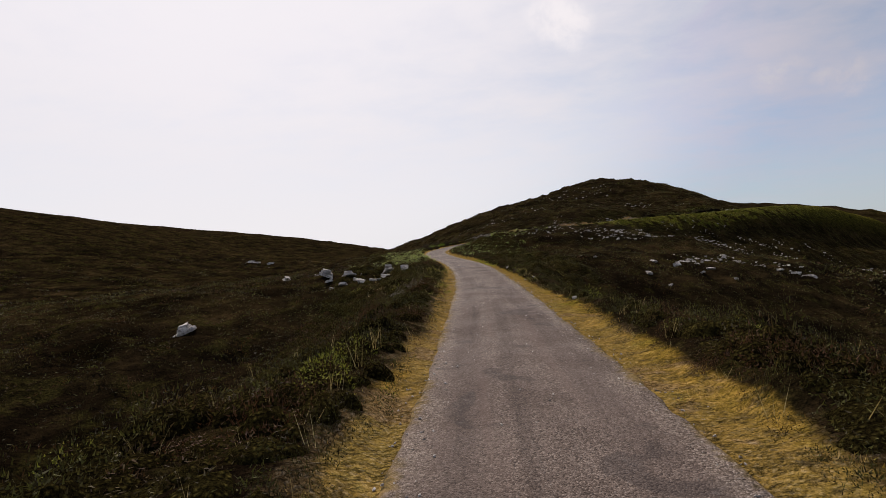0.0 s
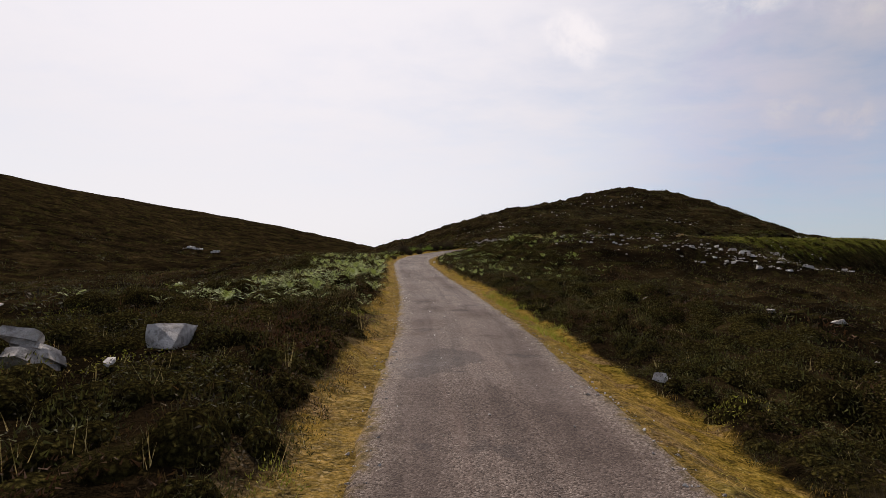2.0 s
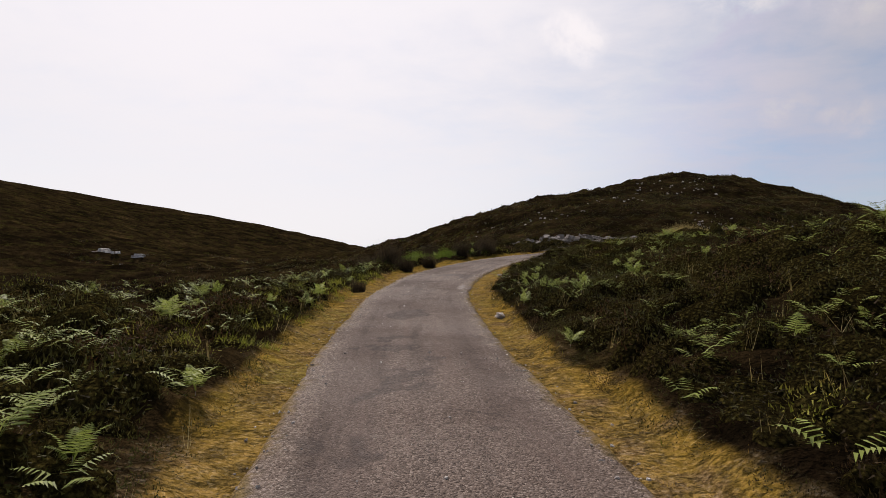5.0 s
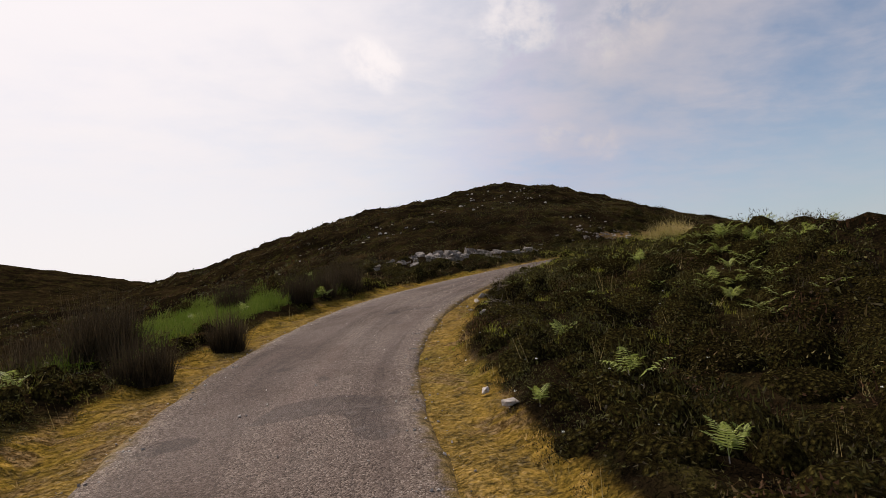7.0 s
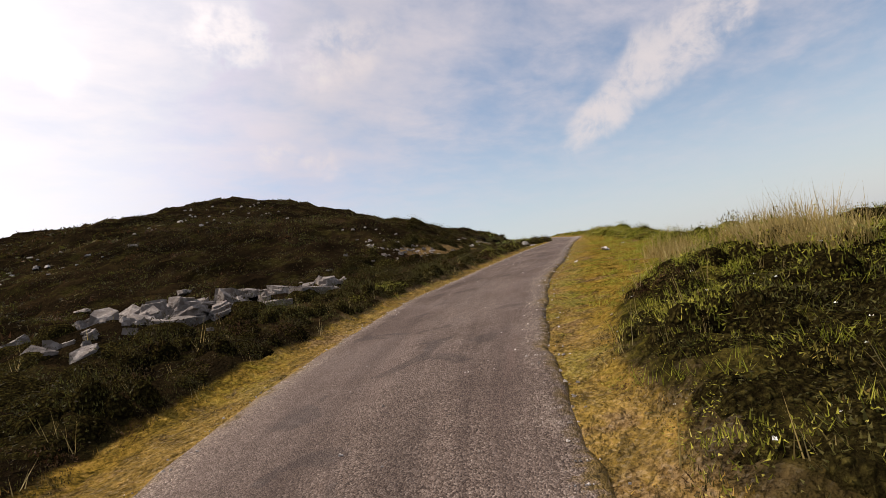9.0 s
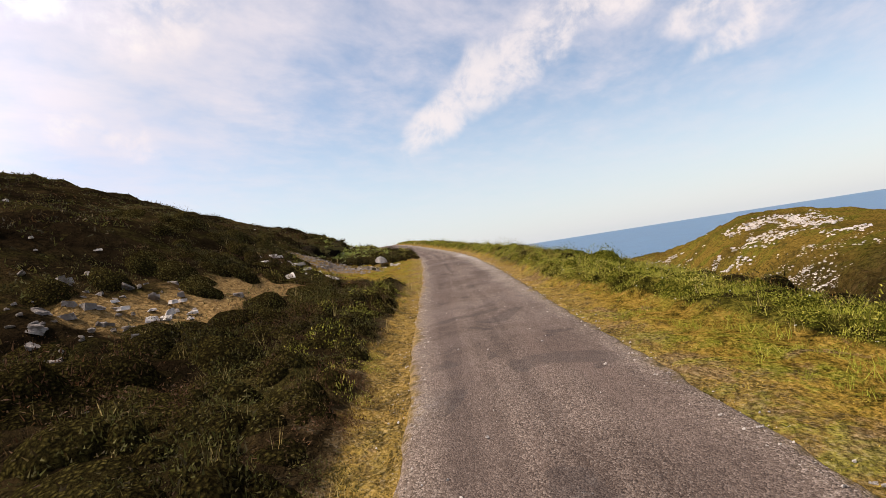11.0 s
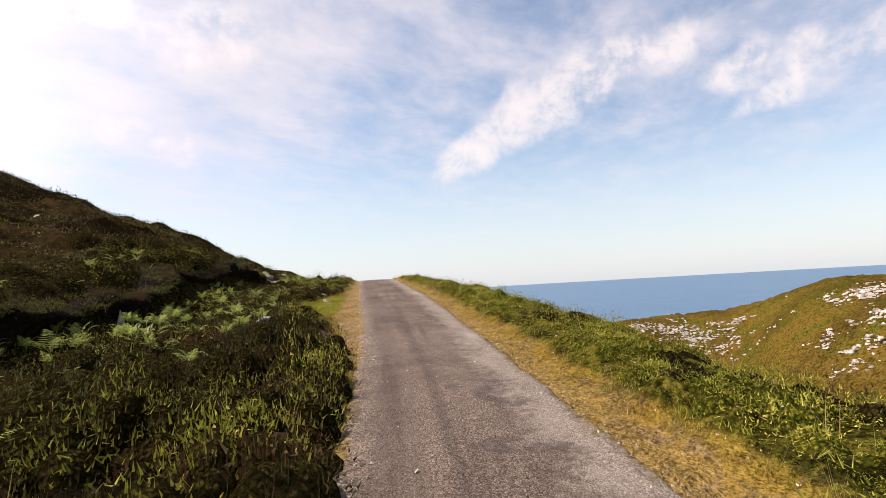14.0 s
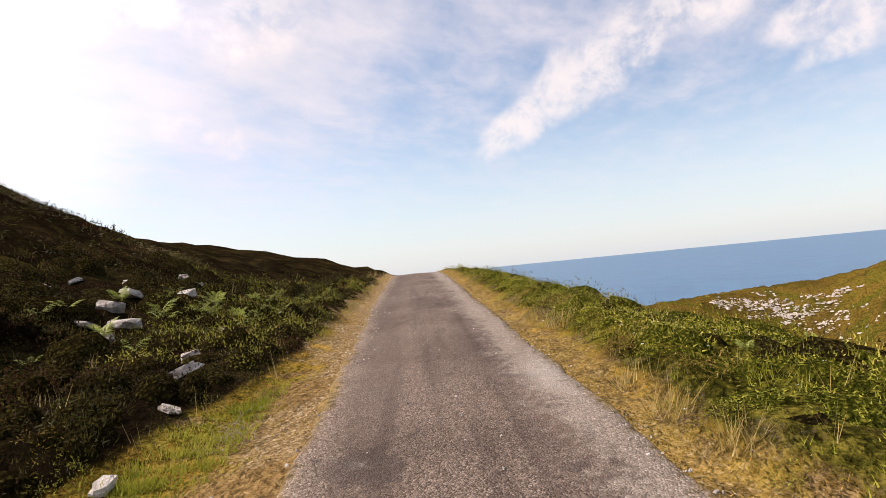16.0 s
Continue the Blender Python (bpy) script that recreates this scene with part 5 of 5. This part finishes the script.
LAYBY_STONES = [(48.3, 120.15, 0.42, 1), (47.4, 119.35, 0.40, 0), (50.5, 121.3, 0.17, 0), (47.9, 117.8, 0.18, 1), (48.4, 121.7, 0.3, 1), (44.1, 120.0, 0.26, 0), (44.9, 119.3, 0.18, 0), (46.4, 121.4, 0.2, 0), (45.8, 120.9, 0.18, 0), (51.0, 124.2, 0.25, 0), (48.5, 119.7, 0.12, 0),
                (46.0, 120.1, 0.24, 0), (46.5, 119.6, 0.2, 1), (45.2, 120.6, 0.22, 0), (47.0, 120.9, 0.16, 0)]
LEDGE = [(15.2, 108.8, 1.0, 1, 28), (16.4, 109.6, 0.9, 1, 30), (13.2, 111.8, 1.1, 1, 35), (11.3, 110.3, 0.7, 0, 0), (10.1, 107.3, 0.5, 0, 0), (9.0, 105.6, 0.8, 1, 40), (8.2, 105.2, 0.9, 1, 42), (8.5, 106.8, 0.8, 1, 30), (10.6, 120.0, 0.8, 0, 0), (13.5, 116.5, 0.6, 0, 0), (17.4, 132.8, 0.7, 0, 0), (14.0, 108.6, 1.1, 1, 30), (9.6, 105.6, 0.9, 1, 38), (12.8, 109.2, 0.6, 0, 0), (11.0, 106.6, 0.9, 1, 36), (12.9, 108.2, 0.8, 1, 20)]

plant_heath()


def heather_bush(x, y, radius, height, seed):
    rng = np.random.default_rng(seed)
    root = tagged(new("heather_bush"), "small dark green heather bush on the lay-by grass", "bush", "bushes of the lay-by")
    root.location = (x, y, ground_at(x, y) - 0.03)
    v, f = cushion(420, radius, height, 0.05, rng, 0.8)
    part("foliage", mesh_from("foliage", v, f, M_HEATHER), root)
    # solid leafy dome under the facets, its gaps darkened in the colour as shade
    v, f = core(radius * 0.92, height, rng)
    part("stem", mesh_from("stem", v, f, M_THICKET, True), root, None, "leafy inner dome of the bush with shade painted in its gaps")


for k, (x, y, r, h) in enumerate([(47.6, 120.2, 0.30, 0.32), (48.5, 120.55, 0.17, 0.2), (47.95, 120.6, 0.2, 0.22), (46.7, 121.9, 0.24, 0.25), (49.0, 123.6, 0.5, 0.40), (47.2, 123.9, 0.42, 0.36), (49.6, 124.2, 0.5, 0.45), (51.0, 121.6, 0.22, 0.2), (45.2, 119.6, 0.2, 0.2)]):
    heather_bush(x, y, r, h, 70 + k)


def chip_forms(rng, count=8):
    """Small broken stones: an uneven ring of corners, a chipped top."""
    forms = []
    for _ in range(count):
        n = int(rng.integers(4, 7))
        a, k = (np.arange(n) + rng.uniform(-0.3, 0.3, n)) * 2 * math.pi / n, rng.uniform(0.7, 1.15, n)
        low = np.stack([np.cos(a) * k, np.sin(a) * 0.72 * k, np.full(n, -0.25)], 1)
        lean = rng.normal(0, 0.25, 2)
        top = low * np.array([0.8, 0.8, 0]) + np.stack([rng.normal(0, 0.1, n), rng.normal(0, 0.1, n), 0.42 + low[:, :2] @ lean + rng.uniform(-0.08, 0.08, n)], 1)
        j, q = np.arange(n), (np.arange(n) + 1) % n
        f = np.concatenate([np.stack([j, q, n + q], 1), np.stack([j, n + q, n + j], 1), np.stack([np.full(n - 2, n), n + np.arange(1, n - 1), n + np.arange(2, n)], 1)])
        forms.append((np.concatenate([low, top]), f))
    return forms


def set_stones():
    for rows, label, group in ((OUTCROP, PALE, "rocks of the roadside outcrop"), (MOORSIDE, PALE, "rocks on the open moor"), (BANK, PALE, "rocks on the heather bank")):
        for x, y, s, flat in rows:
            stone(x, y, s, flat, SLAB if flat else label, group, tilt=22, lift=0.08 if rows is OUTCROP else 0.03 if rows is BANK else 0.0)
    for x, y, s, flat in VERGES:
        stone(x, y, s, flat, VERGE, "stones on the verge", sink=0.1, kind=2)
    for x, y, s, flat in LAYBY_STONES:
        stone(x, y, s, flat, "white stone lying on the dry grass of the lay-by", "stones of the lay-by", sink=0.1, kind=2)
    for x, y, s, flat, turn in LEDGE:
        stone(x, y, s, flat, "long tilted quartzite ledge stone" if flat else PALE, "rocks of the ledge above the lane", turn=turn, tilt=12, stretch=1.45 if flat else 1.0, lift=0.06, kind=1)
    rng = STONE_RNG
    # loose stones: middle, half lengths, turn, how many, least and most size
    for cx, cy, a, b, turn, count, lo, hi, label, group in (
        (9.6, 107.0, 5.2, 1.6, 28, 190, 0.2, 0.8, "broken pale rubble stone below the ledge", "rubble below the ledge"),
        (25.0, 114.8, 4.2, 1.6, 22, 110, 0.10, 0.45, "broken pale stone in the roadside cutting", "rubble in the cutting"),
        (44.6, 122.0, 4.2, 2.3, 25, 1200, 0.05, 0.22, "angular brown-grey rubble stone on the bare bank", "rubble on the bare bank"),
    ):
        c, s = math.cos(radians(turn)), math.sin(radians(turn))
        small = []
        for k in range(count):
            u, v = rng.normal(0, 0.55) * a, rng.normal(0, 0.55) * b
            x, y = cx + u * c - v * s, cy + u * s + v * c
            i, d, _ = beside(x, y)
            if abs(d[0]) < float(half_width(i, d)[0]) + 1.0:
                continue
            size = lo + (hi - lo) * rng.random() ** (1.2 if k < 52 else 2.4)
            if k < 52:
                stone(x, y, max(size, lo * 1.6), rng.random() < 0.7, label, group, sink=0.2, tilt=34, kind=k % 2 if "bank" in label else 1)
            else:
                small.append((x, y, ground_at(x, y), size * 0.6))
        p = np.array(small)
        stuff("rubble", *scatter(chip_forms(rng), p[:, :3], np.stack([p[:, 3], p[:, 3]], 1), rng.uniform(0, 6.28, len(p)), rng), M_LEDGE, "small broken stones among the larger rubble", "rubble")


set_stones()


def long_rock(x0, y0, x1, y1, tall, deep, lean, seed):
    """A long split slab set on edge: a grey face to the lane, a pale worn top, chipped ends."""
    rng = np.random.default_rng(seed)
    bm, long = bmesh.new(), math.hypot(x1 - x0, y1 - y0)
    stations = np.linspace(-long / 2, long / 2, 3)
    for a, b in zip(stations[:-1], stations[1:]):
        rise = tall * rng.uniform(0.85, 1.1, 2) * (1.1 - 0.62 * (np.array([a, b]) / long + 0.5))   # thick at one end, running out into the heather at the other
        back = deep * rng.uniform(0.8, 1.1)
        add_hull(bm, [(a - 0.03, -0.05 * rng.random(), -0.25), (b + 0.03, -0.05 * rng.random(), -0.25), (a + rng.uniform(-0.16, 0.1), rng.uniform(-0.14, -0.02), rise[0]), (b + rng.uniform(-0.1, 0.16), rng.uniform(-0.14, -0.02), rise[1]),
                      (a + rng.uniform(0, 0.25), back, rise[0] * rng.uniform(0.8, 1.25)), (b - rng.uniform(0, 0.25), back * rng.uniform(0.7, 1), rise[1] * rng.uniform(0.8, 1.25)), (a, back, -0.25), (b, back, -0.25)])
    bmesh.ops.triangulate(bm, faces=bm.faces)
    for _ in range(2):
        bmesh.ops.subdivide_edges(bm, edges=[e for e in bm.edges if e.calc_length() > 0.3], cuts=1)
        bmesh.ops.triangulate(bm, faces=bm.faces)
    for v in bm.verts:
        v.co += Vector(noise.noise_vector(v.co * 4.0 + Vector((seed, 0, 0)))) * 0.035
    me = bpy.data.meshes.new("long_rock")
    bm.to_mesh(me)
    bm.free()
    me.materials.append(M_LEDGE)
    ob = new("long_rock", me)
    z0, z1 = ground_at(x0, y0), ground_at(x1, y1)
    ob.matrix_basis = pose((x0 + x1) / 2, (y0 + y1) / 2, (z0 + z1) / 2 - 0.02, lean, -math.degrees(math.atan2(z1 - z0, long)), math.degrees(math.atan2(y1 - y0, x1 - x0)))
    tagged(ob, "long grey quartzite slab set on edge above the lane", "rock", "slabs of the ledge above the lane")


for k, row in enumerate([(12.6, 106.6, 15.2, 107.5, 0.40, 0.6, 9), (11.1, 106.4, 12.4, 106.7, 0.26, 0.5, 6), (10.7, 107.6, 12.2, 108.3, 0.42, 0.4, 14), (9.9, 106.1, 10.7, 106.4, 0.46, 0.35, 16), (8.4, 105.2, 9.4, 105.5, 0.22, 0.5, 8), (9.3, 107.4, 10.2, 107.9, 0.34, 0.4, 12), (12.9, 108.6, 14.2, 109.0, 0.24, 0.4, 10)]):
    long_rock(*row, 90 + k)


def make_boulder():
    """The white boulder at the lay-by's end: steep left face, flat top, sloping right shoulder."""
    bm = bmesh.new()
    add_hull(bm, [(-0.50, -0.22, 0), (0.0, -0.36, 0), (0.50, -0.20, 0), (0.46, 0.30, 0), (-0.1, 0.42, 0), (-0.46, 0.28, 0), (-0.42, -0.14, 0.30), (-0.20, -0.20, 0.52), (0.06, -0.16, 0.54), (0.30, -0.14, 0.38), (0.47, -0.08, 0.22), (-0.24, 0.14, 0.50), (0.10, 0.18, 0.50), (0.38, 0.16, 0.28), (-0.40, 0.16, 0.32)])
    bmesh.ops.bevel(bm, geom=list(bm.edges), offset=0.02, segments=1, affect="EDGES")
    bmesh.ops.triangulate(bm, faces=bm.faces)
    bmesh.ops.subdivide_edges(bm, edges=[e for e in bm.edges if e.calc_length() > 0.25], cuts=1)
    bmesh.ops.triangulate(bm, faces=bm.faces)
    for v in bm.verts:
        v.co += Vector(noise.noise_vector(v.co * 3.0)) * 0.022
        if abs(v.co.x - 0.10 - 0.25 * v.co.z) < 0.03 and v.co.y < 0:
            v.co.y += 0.035
    me = bpy.data.meshes.new("boulder")
    bm.to_mesh(me)
    bm.free()
    me.materials.append(M_WHITE)
    ob = new("boulder", me)
    ob.matrix_basis = pose(49.95, 121.85, ground_at(49.95, 121.85) - 0.05, 0, 0, -62) @ Matrix.Scale(0.86, 4)
    return tagged(ob, "large white quartzite boulder on the dry grass", "boulder")


make_boulder()


def scatter_gravel():
    rng = np.random.default_rng(51)
    n = 7500
    run, side = rng.uniform(41, RUN[-1] - 30, n), np.where(rng.random(n) < 0.5, -1, 1)
    i = np.searchsorted(RUN, run).clip(0, len(RUN) - 1)
    d = side * (half_width(i, side) + rng.normal(0.02, 0.14, n))
    apart = (side < 0) & (run > LAYBY + 22) & (run < LAYBY + 36) & (rng.random(n) < 0.8)
    d[apart] -= rng.uniform(0, 0.9, apart.sum())
    loose = rng.random(n) < 0.12
    d[loose] = rng.uniform(-1.2, 1.2, loose.sum())
    x, y = LINE[i, 0] + TAN[i, 1] * d, LINE[i, 1] - TAN[i, 0] * d
    u = np.abs(d) / half_width(i, d)
    z = LINE[i, 2] + 0.035 * (1 - u * u) - 0.09 * smooth(0.08, 0.18, np.abs(d) - half_width(i, d))
    z = np.maximum(z, terrain(x, y)) + 0.002
    s = 0.008 + 0.016 * rng.random((n, 1)) ** 2.5
    stuff("gravel", *scatter(chip_forms(rng), np.stack([x, y, z], 1), np.repeat(s, 2, 1), rng.uniform(0, 6.28, n), rng), M_ROCK, "loose pale gravel along the edges of the lane", "gravel")


scatter_gravel()


# bare knolls of the headland: x, y, half width, how many rocks
HEADLAND = [
    (251, 74, 7, 90), (257, 64, 10, 170), (237, 60, 9, 150), (220, 77, 5, 50), (211, 71, 6, 60), (224, 58, 5, 60), (297, 140, 6, 60), (309, 129, 10, 150), (305, 121, 10, 150), (290, 113, 6, 60),
    (319, 107, 8, 60), (267, 98, 4, 16), (220, 88, 4, 26), (205, 87, 3, 18), (198, 86, 3, 20), (177, 82, 4, 44), (166, 79, 4, 90), (159, 78, 3, 40), (151, 77, 3, 60), (154, 74, 3, 14), (181, 73, 2.5, 14), (174, 66, 6, 26), (195, 60, 5, 34),
]


def rock_fields():
    """Bare white outcrops on the far headland and the hill slopes, too far off to tell apart."""
    rng = np.random.default_rng(61)
    spots = []
    for cx, cy, a, b, count, lo, hi in (
        *((x, y, w, 0.8 * w + 2, int((3.4 if x > 190 else 3.6) * count), 0.3, 2.1 if x > 190 else 1.0) for x, y, w, count in HEADLAND), (240, 70, 30, 14, 150, 0.4, 1.8), (175, 72, 22, 9, 90, 0.3, 1.2), (300, 120, 25, 20, 90, 0.5, 2.0),
        (-54, 152, 3, 2, 26, 1.0, 2.8), (-48, 143, 2.5, 2, 14, 0.8, 2.2), (64, 111, 12, 2.0, 70, 0.25, 0.8), (80, 116, 10, 2.5, 30, 0.25, 0.8), (50, 105, 10, 2.5, 110, 0.25, 0.8), (38, 117.5, 5, 2, 60, 0.3, 1.0), (12.5, 70.5, 3, 2.5, 36, 0.15, 0.5), (18, 69.5, 4, 3, 75, 0.15, 0.6), (23, 69, 3.5, 3, 120, 0.15, 0.8), (28, 70, 4, 3, 70, 0.2, 0.8), (24, 50, 4, 2.0, 45, 0.25, 1.0), (30, 52.5, 6, 2.5, 60, 0.25, 1.0), (40, 62, 8, 4, 70, 0.3, 1.1),
        (56, 104, 12, 6, 90, 0.3, 1.0), (20, 135, 22, 8, 60, 0.3, 0.9), (50, 170, 22, 14, 70, 0.4, 1.0), (27, 117, 4, 2, 30, 0.2, 0.6), (60, 150, 20, 8, 30, 0.3, 0.7),
    ):
        knots = max(3, count // 6)
        k = rng.integers(0, knots, count)
        x = rng.normal(cx, a * 0.6, knots)[k] + rng.normal(0, a * 0.09 + 0.3, count)
        y = rng.normal(cy, b * 0.6, knots)[k] + rng.normal(0, b * 0.09 + 0.3, count)
        s = lo + (hi - lo) * rng.random(count) ** 2.6
        spots.append(np.stack([x, y, s], 1))
    p = np.concatenate(spots)
    _, d, _ = beside(p[:, 0], p[:, 1])
    p = p[(np.abs(d) > 5) & ((d < 0) | (d > 11) | (p[:, 2] < 0.5))]
    forms = []
    for _ in range(8):
        a, k = np.sort(rng.uniform(0, 6.28, 6)), rng.uniform(0.7, 1.1, 6)
        low = np.stack([np.cos(a) * 0.5 * k, np.sin(a) * 0.36 * k, np.full(6, -0.1)], 1)
        top = low * np.array([0.72, 0.72, 0]) + np.stack([rng.normal(0, 0.05, 6), rng.normal(0, 0.05, 6), rng.uniform(0.2, 0.5, 6)], 1)
        v = np.concatenate([low, top, [[0, 0, 0.42]]])
        f = [(j, (j + 1) % 6, 6 + (j + 1) % 6) for j in range(6)] + [(j, 6 + (j + 1) % 6, 6 + j) for j in range(6)] + [(6 + j, 6 + (j + 1) % 6, 12) for j in range(6)]
        forms.append((v, np.array(f)))
    z = terrain(p[:, 0], p[:, 1]) - 0.06 * p[:, 2] + 0.08
    size = np.stack([p[:, 2], p[:, 2] * rng.uniform(0.25, 0.6, len(p))], 1)
    stuff("hill_rocks", *scatter(forms, np.stack([p[:, 0], p[:, 1], z], 1), size, rng.uniform(0, 6.28, len(p)), rng), M_WHITE, "scattered white rock outcrops on the far slopes", "rocks")


rock_fields()


def make_roots(x, y, seed, reach, count):
    """A tangle of bare bleached heather stems."""
    rng = np.random.default_rng(seed)
    root = tagged(new("dead_heather"), "bleached tangle of bare dead heather stems", "dead stems", "dead heather tangles")
    root.location = (x, y, ground_at(x, y) + 0.16)
    for _ in range(count):
        v, f = [], []
        p = np.array([rng.normal(0, 0.12), rng.normal(0, 0.12), 0.0])
        way = rng.normal(0, 1, 3) * np.array([1, 1, 0.3]) + np.array([0, 0, 0.25])
        way /= np.linalg.norm(way)
        r, ring = rng.uniform(0.002, 0.0048), None
        for k in range(7):
            side = np.cross(way, (0.3, 0.2, 0.9))
            side /= np.linalg.norm(side)
            up = np.cross(side, way)
            now = [len(v) + j for j in range(4)]
            v += [p + r * (1 - k / 8) * (math.cos(a) * side + math.sin(a) * up) for a in (0, 1.57, 3.14, 4.71)]
            if ring:
                for j in range(4):
                    f += [(ring[j], ring[(j + 1) % 4], now[(j + 1) % 4]), (ring[j], now[(j + 1) % 4], now[j])]
            ring = now
            p = p + way * reach * rng.uniform(0.09, 0.17)
            way = way + rng.normal(0, 0.45, 3) - np.array([0, 0, 0.06])
            way /= np.linalg.norm(way)
        part("stem", mesh_from("stem", np.array(v), np.array(f), M_TWIG), root)
    return root


for x, y, seed, reach, count in ((4.5, 91.65, 1, 0.42, 26), (5.2, 91.9, 2, 0.4, 20), (4.4, 91.1, 3, 0.42, 26), (3.5, 89.6, 5, 0.4, 12), (-1.5, 21.6, 6, 0.6, 30), (-2.3, 22.6, 7, 0.6, 30), (-1.3, 22.8, 9, 0.5, 24), (-2.0, 21.9, 10, 0.6, 30), (-1.1, 21.9, 11, 0.5, 24), (73.2, 134.4, 8, 0.35, 14)):
    make_roots(x, y, seed, reach, count)


def make_peat_bank():
    """The cut edge of the peat above the lane: a dark undercut face with a ragged lip."""
    m, n, b, _ = material("wet_peat")
    p = place(n)
    crumb = n.noise(p, 9.0, 6.0, 0.7, 0.3)
    n.put(b.inputs["Base Color"], n.ramp(crumb, [(0.35, (0.004, 0.003, 0.002)), (0.55, (0.016, 0.010, 0.006)), (0.75, (0.036, 0.022, 0.012))]))
    b.inputs["Roughness"].default_value = 0.95
    b.inputs["Specular IOR Level"].default_value = 0.05
    bump(n, b, crumb, 1.0, 0.12)
    run = np.arange(LAYBY + 5, LAYBY + 36.5, 0.3)
    i = np.searchsorted(RUN, run).clip(0, len(RUN) - 1)
    tall = hag_reach(run) * (0.95 + 0.18 * np.sin(run * 0.7) + 0.12 * np.sin(run * 1.9 + 1))
    rng, rows = np.random.default_rng(77), []
    # out from the brink, share of the height
    for out, up in ((0.25, -0.35), (-0.02, 0.0), (-0.22, 0.22), (-0.20, 0.5), (-0.02, 0.78), (0.16, 0.92), (0.14, 1.04), (-0.25, 1.12), (-0.9, 1.06), (-1.7, 0.7)):
        d = -(hag_brink(run) - out + rng.normal(0, 0.05, len(run)))
        x, y = LINE[i, 0] + TAN[i, 1] * d, LINE[i, 1] - TAN[i, 0] * d
        foot_x, foot_y = LINE[i, 0] - TAN[i, 1] * (hag_brink(run) - 0.3), LINE[i, 1] + TAN[i, 0] * (hag_brink(run) - 0.3)
        rows.append(np.stack([x, y, lie(foot_x, foot_y) + up * tall + rng.normal(0, 0.03, len(run)) - 0.4 * (1 - hag_reach(run))], 1))
    k, w = len(rows), len(run)
    a = (np.arange(k - 1)[:, None] * w + np.arange(w - 1)[None]).ravel()
    me = mesh_from("peat_bank", np.concatenate(rows), np.stack([a, a + 1, a + w + 1, a + w], 1), m, True)
    tagged(new("peat_bank", me), "dark undercut peat bank with a ragged lip above the lane", "bank", kind="structure")
    # heather hanging over the lip
    lips, size = [], []
    for row, spread in ((6, 0.1), (7, 0.2), (8, 0.35), (9, 0.4)):
        for _ in range(2):
            q = rows[row] + rng.normal(0, 1, (w, 3)) * np.array([spread, spread, 0.03])
            lips.append(q)
            size.append(np.stack([rng.uniform(0.6, 1.1, w), rng.uniform(0.5, 1.2, w)], 1) * np.clip(tall, 0.2, 1)[:, None])
    xyz, size = np.concatenate(lips), np.concatenate(size)
    forms = [cushion(80, 0.3, 0.22, 0.07, rng, 0.9) for _ in range(6)]
    stuff("lip_heather", *scatter(forms, xyz - np.array([0, 0, 0.05]), size, rng.uniform(0, 6.28, len(xyz)), rng), M_HEATHER, "brown heather hanging over the peat edge", "heather")


make_peat_bank()


def make_pillar_stone(x, y):
    """A narrow pale stone standing on end below the peat edge."""
    bm = bmesh.new()
    add_hull(bm, [(-0.13, -0.08, 0), (0.14, -0.09, 0), (0.12, 0.08, 0), (-0.12, 0.09, 0), (-0.09, -0.05, 0.30), (0.07, -0.06, 0.36), (0.05, 0.05, 0.34), (-0.06, 0.05, 0.30), (-0.02, 0.0, 0.66), (0.02, 0.01, 0.62)])
    me = bpy.data.meshes.new("standing_stone")
    bm.to_mesh(me)
    bm.free()
    me.materials.append(M_ROCK)
    ob = new("standing_stone", me)
    ob.matrix_basis = pose(x, y, ground_at(x, y) - 0.05, 3, -5, 25)
    tagged(ob, "narrow pale grey stone standing on end in the bracken", "rock")


make_pillar_stone(61.3, 132.2)
